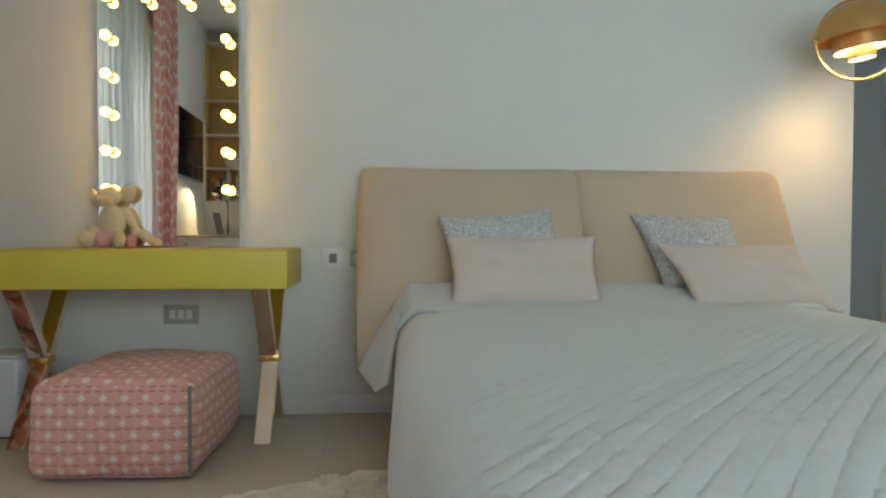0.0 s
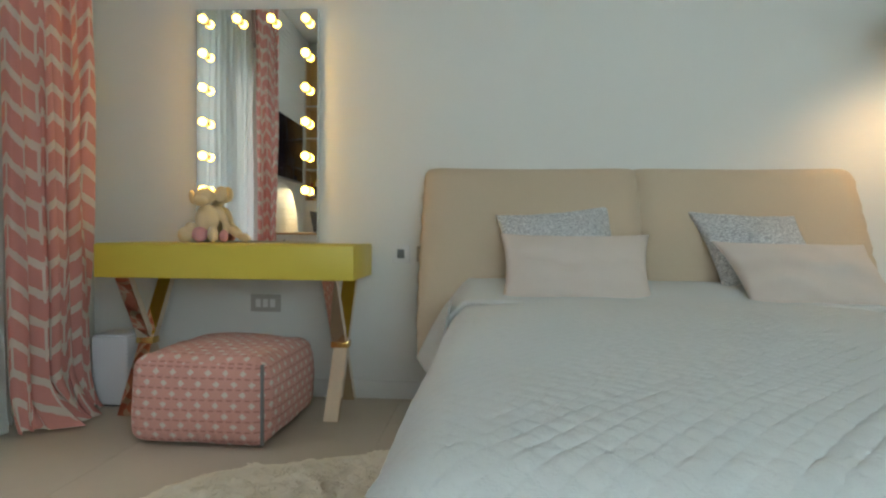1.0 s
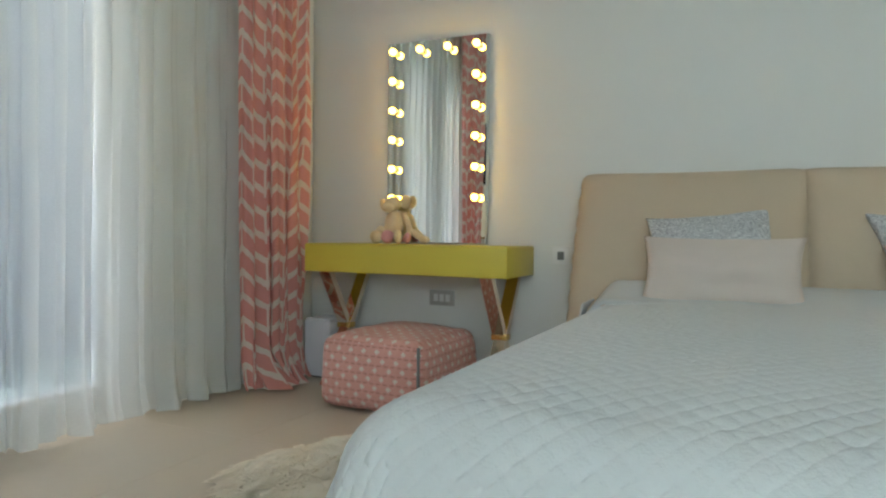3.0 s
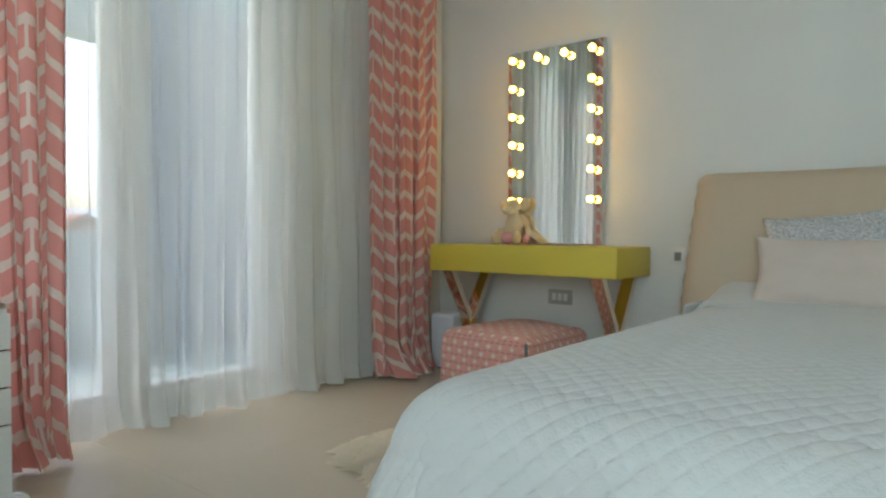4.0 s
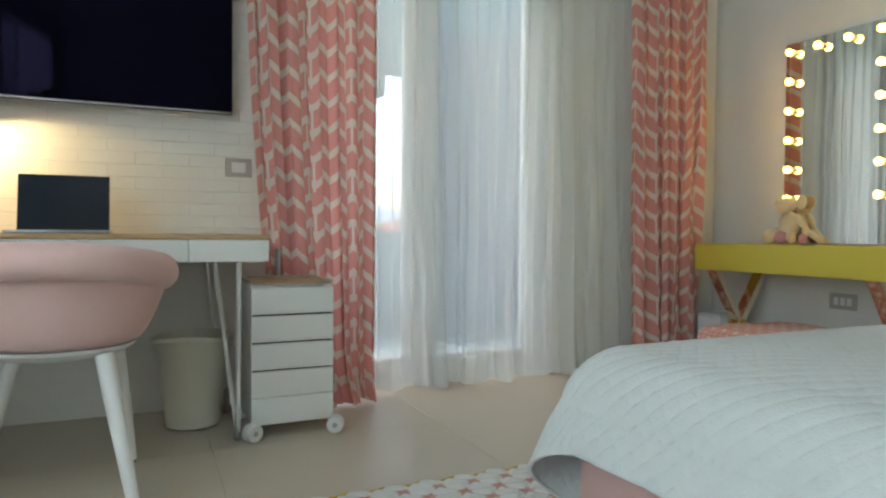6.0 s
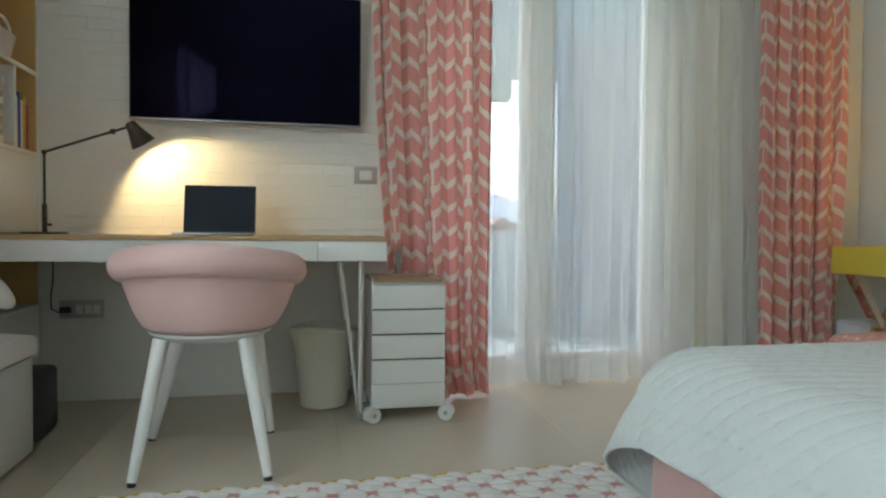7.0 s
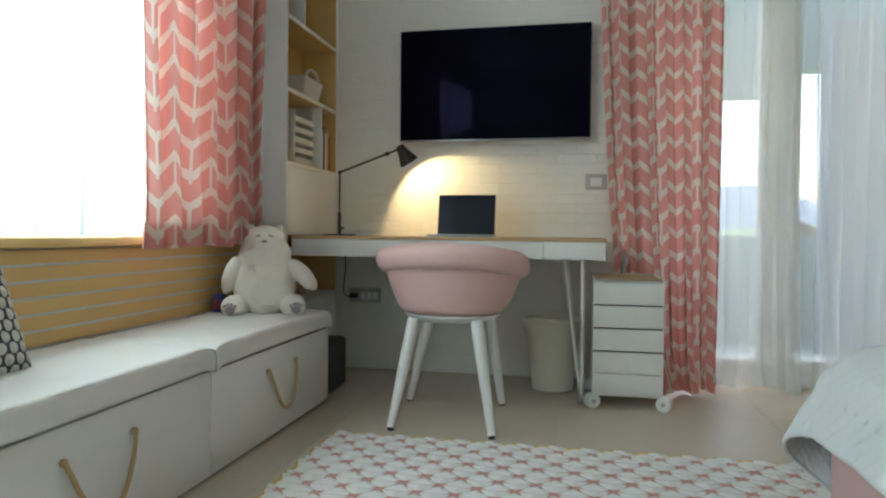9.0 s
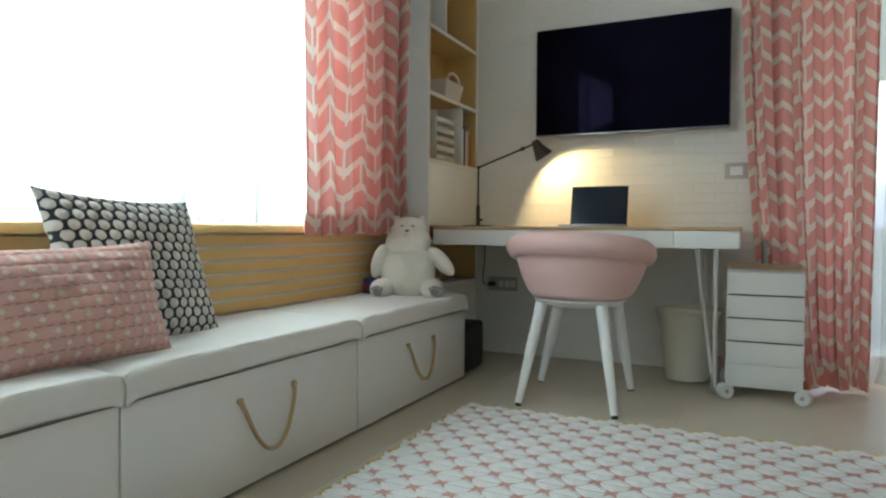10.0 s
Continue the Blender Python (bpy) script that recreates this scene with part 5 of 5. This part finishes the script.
tr = thing("paper_tray", (-1.28, -1.68, 1.1515), "stacked pale letter trays holding papers", "letter tray")
for k in range(5):
    z = 0.002 + k * 0.052
    t1 = part("tray", box((-0.115, -0.10, z), (0.115, 0.095, z + 0.006), 0.002), M_PAPER, tr)
    part("rim", box((-0.115, 0.0955, z), (0.115, 0.100, z + 0.028), 0.002), M_PAPER, t1)
    part("papers", box((-0.105, -0.095, z + 0.0065), (0.105, 0.088, z + 0.012 + 0.004 * (k % 3)), 0.001), M_TRIM, t1)
for x in (-0.119, 0.119):
    part("post", box((x - 0.003, 0.06, 0.0), (x + 0.003, 0.098, 0.27), 0.001), M_PAPER, tr)
for k, (m, h, lab) in enumerate(((M_TRIM, 0.22, "white upright book on the shelf"), (M_BLUE, 0.24, "blue upright book on the shelf"), (M_TRIM, 0.21, "thin white book on the shelf"), (M_YEL2, 0.23, "yellow upright book on the shelf"), (M_RED, 0.20, "red upright book on the shelf"))):
    b = thing("book", (-1.535 - k * 0.028, -1.66, 1.1515), lab, "book", "books on the shelf")
    cv = part("cover", box((-0.012, -0.08, 0), (0.012, 0.075, h), 0.002), m, b)
    part("pages", box((-0.009, -0.0795, 0.004), (0.009, 0.0765 - 0.003, h + 0.0008), 0.0), M_PAPER, cv)
wi = thing("wire_hook", (-1.42, -1.66, 0.4595), "small copper wire holder in the niche", "holder")
part("wire", tube([(0.04 * math.cos(a) , 0.0, 0.045 + 0.04 * math.sin(a)) for a in [2 * math.pi * k / 24 for k in range(24)]], 0.003, 8, closed=True), M_GOLD, wi)
part("foot", box((-0.03, -0.02, 0.0), (0.03, 0.02, 0.006), 0.002), M_GOLD, wi)

# dark box beside the bench
sb = thing("speaker_box", (-1.170, -1.452, 0), "dark grey rounded box on the floor under the desk", "subwoofer")
part("body", box((-0.14, -0.10, 0.006), (0.14, 0.10, 0.262), 0.025, 4), M_GREYBOX, sb)
part("foot_plate", box((-0.12, -0.08, 0.0), (0.12, 0.08, 0.0055), 0.002), M_BLACK, sb)

# ---- window bench ----
BF, BB = -1.325, -1.778
xs = [-0.975, 0.046, 1.067, 2.088, 3.109]


def bench_unit(x0, x1):
    c = (x0 + x1) / 2
    b = thing("storage_bench", (c, 0, 0), "white storage bench with rope handle and canvas seat pad", "bench", "window bench units")
    h = (x1 - x0) / 2
    part("carcass", box((-h + 0.001, BB, 0.010), (h - 0.001, BF - 0.019, 0.352), 0.002), M_WHITE, b)
    fp = part("drawer_front", box((-h + 0.0025, BF - 0.0185, 0.012), (h - 0.0025, BF, 0.3505), 0.0025), M_WHITE, b, "white flap front")
    pts = []
    for k in range(25):
        t = k / 24
        x = -0.123 + 0.246 * t
        z = 0.270 - 0.165 * (1 - abs(2 * t - 1) ** 2.2)
        pts.append((x, BF + 0.010 + 0.022 * math.sin(math.pi * t) ** 0.5, z))
    hd = part("rope_handle", tube(pts, 0.0065, 14), M_ROPE, fp, "jute rope handle")
    for x in (-0.123, 0.123):
        part("knot", blob((x, BF + 0.009, 0.270), (0.011, 0.0095, 0.011), sub=2, lumps=0.001), M_ROPE, fp)

    def crease(x):
        """How the pad's front edge dips: limp at the ends, uneven between."""
        e = 1 - abs(x) / h
        return 0.007 * min(1, e * 6) + 0.004 * noise.noise(Vector((x * 5 + c * 3, 0, 1))) - 0.008 * max(0, 1 - e * 14)

    def pad(i, j):
        x = -h + 0.004 + (2 * h - 0.008) * i
        s = -0.072 + (BF - BB + 0.072) * j
        soft = 0.005 * noise.noise(Vector((x * 4 + c, s * 5, 1))) + 0.003 * noise.noise(Vector((x * 14 + c, s * 11, 4)))
        end = max(0.0, 1 - (1 - abs(x) / h) * 22)
        if s < 0:
            q = -s
            ripple = 0.003 * noise.noise(Vector((x * 9 + c, q * 20, 6)))
            return (x, BF + 0.010 + 0.005 * math.sin(q * 44) + ripple, 0.424 + crease(x) - q * 0.92 - 0.004 * end), (x, s)
        return (x, BF + 0.008 - s, 0.424 + crease(x) * max(0, 1 - s / 0.12) + 0.010 * math.sin(math.pi * min(1, s / 0.30) / 2) + soft * min(1, s / 0.05) - 0.012 * end), (x, s)

    sheet("seat_pad", 110, 60, pad, M_CANVAS, b, "ivory canvas seat pad", thick=0.006)
    part("pad_core", box((-h + 0.012, BB + 0.002, 0.3525), (h - 0.012, BF - 0.020, 0.408), 0.01), M_CANVAS, b)
    xx = [-h + 0.006 + (2 * h - 0.012) * k / 50 for k in range(51)]
    part("piping", tube([(x, BF + 0.012, 0.425 + crease(x)) for x in xx], 0.0032, 8), M_CANVAS, b, "corded canvas edge")
    part("pad_seam", tube([(x, BF + 0.0145, 0.392 + crease(x)) for x in xx], 0.0022, 6), M_CANVAS, b)


for a, b in zip(xs, xs[1:]):
    bench_unit(a, b)

# plush polar bear on the bench
lumps = [((0, 0, 0.130), (0.132, 0.108, 0.150), (0, 0, 0), 0), ((0, 0.005, 0.250), (0.110, 0.094, 0.100), (0, 0, 0), 0),
         ((0, 0.008, 0.318), (0.086, 0.074, 0.064), (0, 0, 0), 0), ((0.0, -0.052, 0.303), (0.044, 0.036, 0.028), (0, 0, 0), 0)]
for s in (-1, 1):
    lumps += [((0.058 * s, 0.012, 0.370), (0.018, 0.013, 0.017), (0, 0, 0), 0),
              ((0.118 * s, -0.066, 0.044), (0.054, 0.088, 0.048), (0, 0, 8 * s), 0),
              ((-0.135 if s < 0 else 0.160, -0.020, 0.170), (0.036, 0.042, 0.086), (12, 18 if s < 0 else -40, 0), 0)]
    px, py = 0.130 * s, -0.1515
    lumps.append(((px, py, 0.036), (0.021, 0.006, 0.017), (0, 0, 8 * s), 1))
    lumps += [((px + 0.021 * u, py + 0.004 * abs(u) + 0.004 * u * s, 0.064 - 0.010 * abs(u)), (0.0072, 0.006, 0.0072), (0, 0, 8 * s), 1) for u in (-1, -0.33, 0.33, 1)]
    lumps.append(((0.026 * s, -0.060, 0.338), (0.010, 0.004, 0.0030), (0, 10 * s, 0), 1))
lumps.append(((0.0, -0.086, 0.316), (0.010, 0.005, 0.006), (0, 0, 0), 1))
bear = fuse("plush_bear", lumps, 0.0035, [M_PLUSH, M_PAD])
tagged(bear, "white plush polar bear sitting on the bench", "plush toy")
bear.matrix_basis = pose(-0.775, -1.550, 0.426, 0, 0, 114) @ Matrix.Scale(1.05, 4)

bx = thing("picture_box", (-0.715, -1.735, 0.426), "small blue cardboard box behind the plush bear", "box")
part("carton", box((-0.03, -0.02, 0), (0.03, 0.02, 0.095), 0.002), M_BLUE, bx)
part("sticker", box((0.0302, -0.012, 0.03), (0.0310, 0.012, 0.07)), M_RED, bx, "red printed patch")

cb = thing("cushion", (0.800, -1.640, 0.645), "black and white woven square cushion leaning on the window", "cushion", "bench cushions")
cb.matrix_basis = pose(0.755, -1.635, 0.640, 14, 0, 2) @ pose(0, 0, 0, 0, -2.5, 0)
cushion("cover", 0.53, 0.45, 0.13, M_BCUSH, cb, n=150, seed=3, shear=0.13, puffs=(0.040, 0.72, 0.008))
cp = thing("cushion", (1.08, -1.520, 0.575), "pink woven lumbar cushion with white flecks on the bench", "cushion", "bench cushions")
cp.matrix_basis = pose(1.095, -1.500, 0.572, 16, 0, -4) @ pose(0, 0, 0, 0, 1.0, 0)
cushion("cover", 0.58, 0.31, 0.14, M_PCUSH, cp, n=120, seed=6, puffs=(0.052, 0.56, 0.0045))

# ---- pieces of the floor and of the brick wall ----
floor = bpy.data.objects["floor"]
T = 0.90
tile_me = None
for i in range(7):
    for j in range(8):
        x, y = -2.0 + T * (i + 0.5), -2.05 + T * (j + 0.5)
        if tile_me is None:
            s = part("tile", box((-T / 2 + 0.0006, -T / 2 + 0.0006, -0.0055), (T / 2 - 0.0006, T / 2 - 0.0006, 0.0), 0.0006, 1), M_TILE, floor, smooth=False)
            tile_me = s.data
        else:
            s = new("tile", tile_me)
            s.parent = floor
        s.location = (x, y, 0)

BH, BL = 0.0540, 0.215
y0, y1 = SYB + 0.002, OY0 + 0.0
joined = bmesh.new()
part("mortar", box((XW + 0.0008, YS + 0.003, 0), (XW + 0.0105, y1, ZC - 0.001)), M_BRICK, wall_west, smooth=False)
brick_me = {}
for r in range(int(ZC / BH)):
    z = r * BH
    y = YS + 0.004 - (BL / 2 if r % 2 else 0)
    while y < y1:
        a, b = max(y, YS + 0.004), min(y + BL - 0.0030, y1)
        if b - a > 0.02:
            near = 0.6 < z < 1.95 and a > -1.57
            if near:
                key = round(b - a, 3)
                if key not in brick_me:
                    s = part("brick", box((0.0, -(b - a) / 2, 0.0), (0.0120, (b - a) / 2, BH - 0.0035), 0.0016, 1), M_BRICK, wall_west, smooth=True)
                    brick_me[key] = s.data
                else:
                    s = new("brick", brick_me[key])
                    s.parent = wall_west
                s.location = (XW + 0.001 + rng.random() * 0.0012, (a + b) / 2, z)
            else:
                box((XW + 0.001, a, z), (XW + 0.013, b, z + BH - 0.0035), 0, bm=joined)
        y += BL
tagged(part("brick_field", joined, M_BRICK, wall_west, smooth=False), kind="stuff")
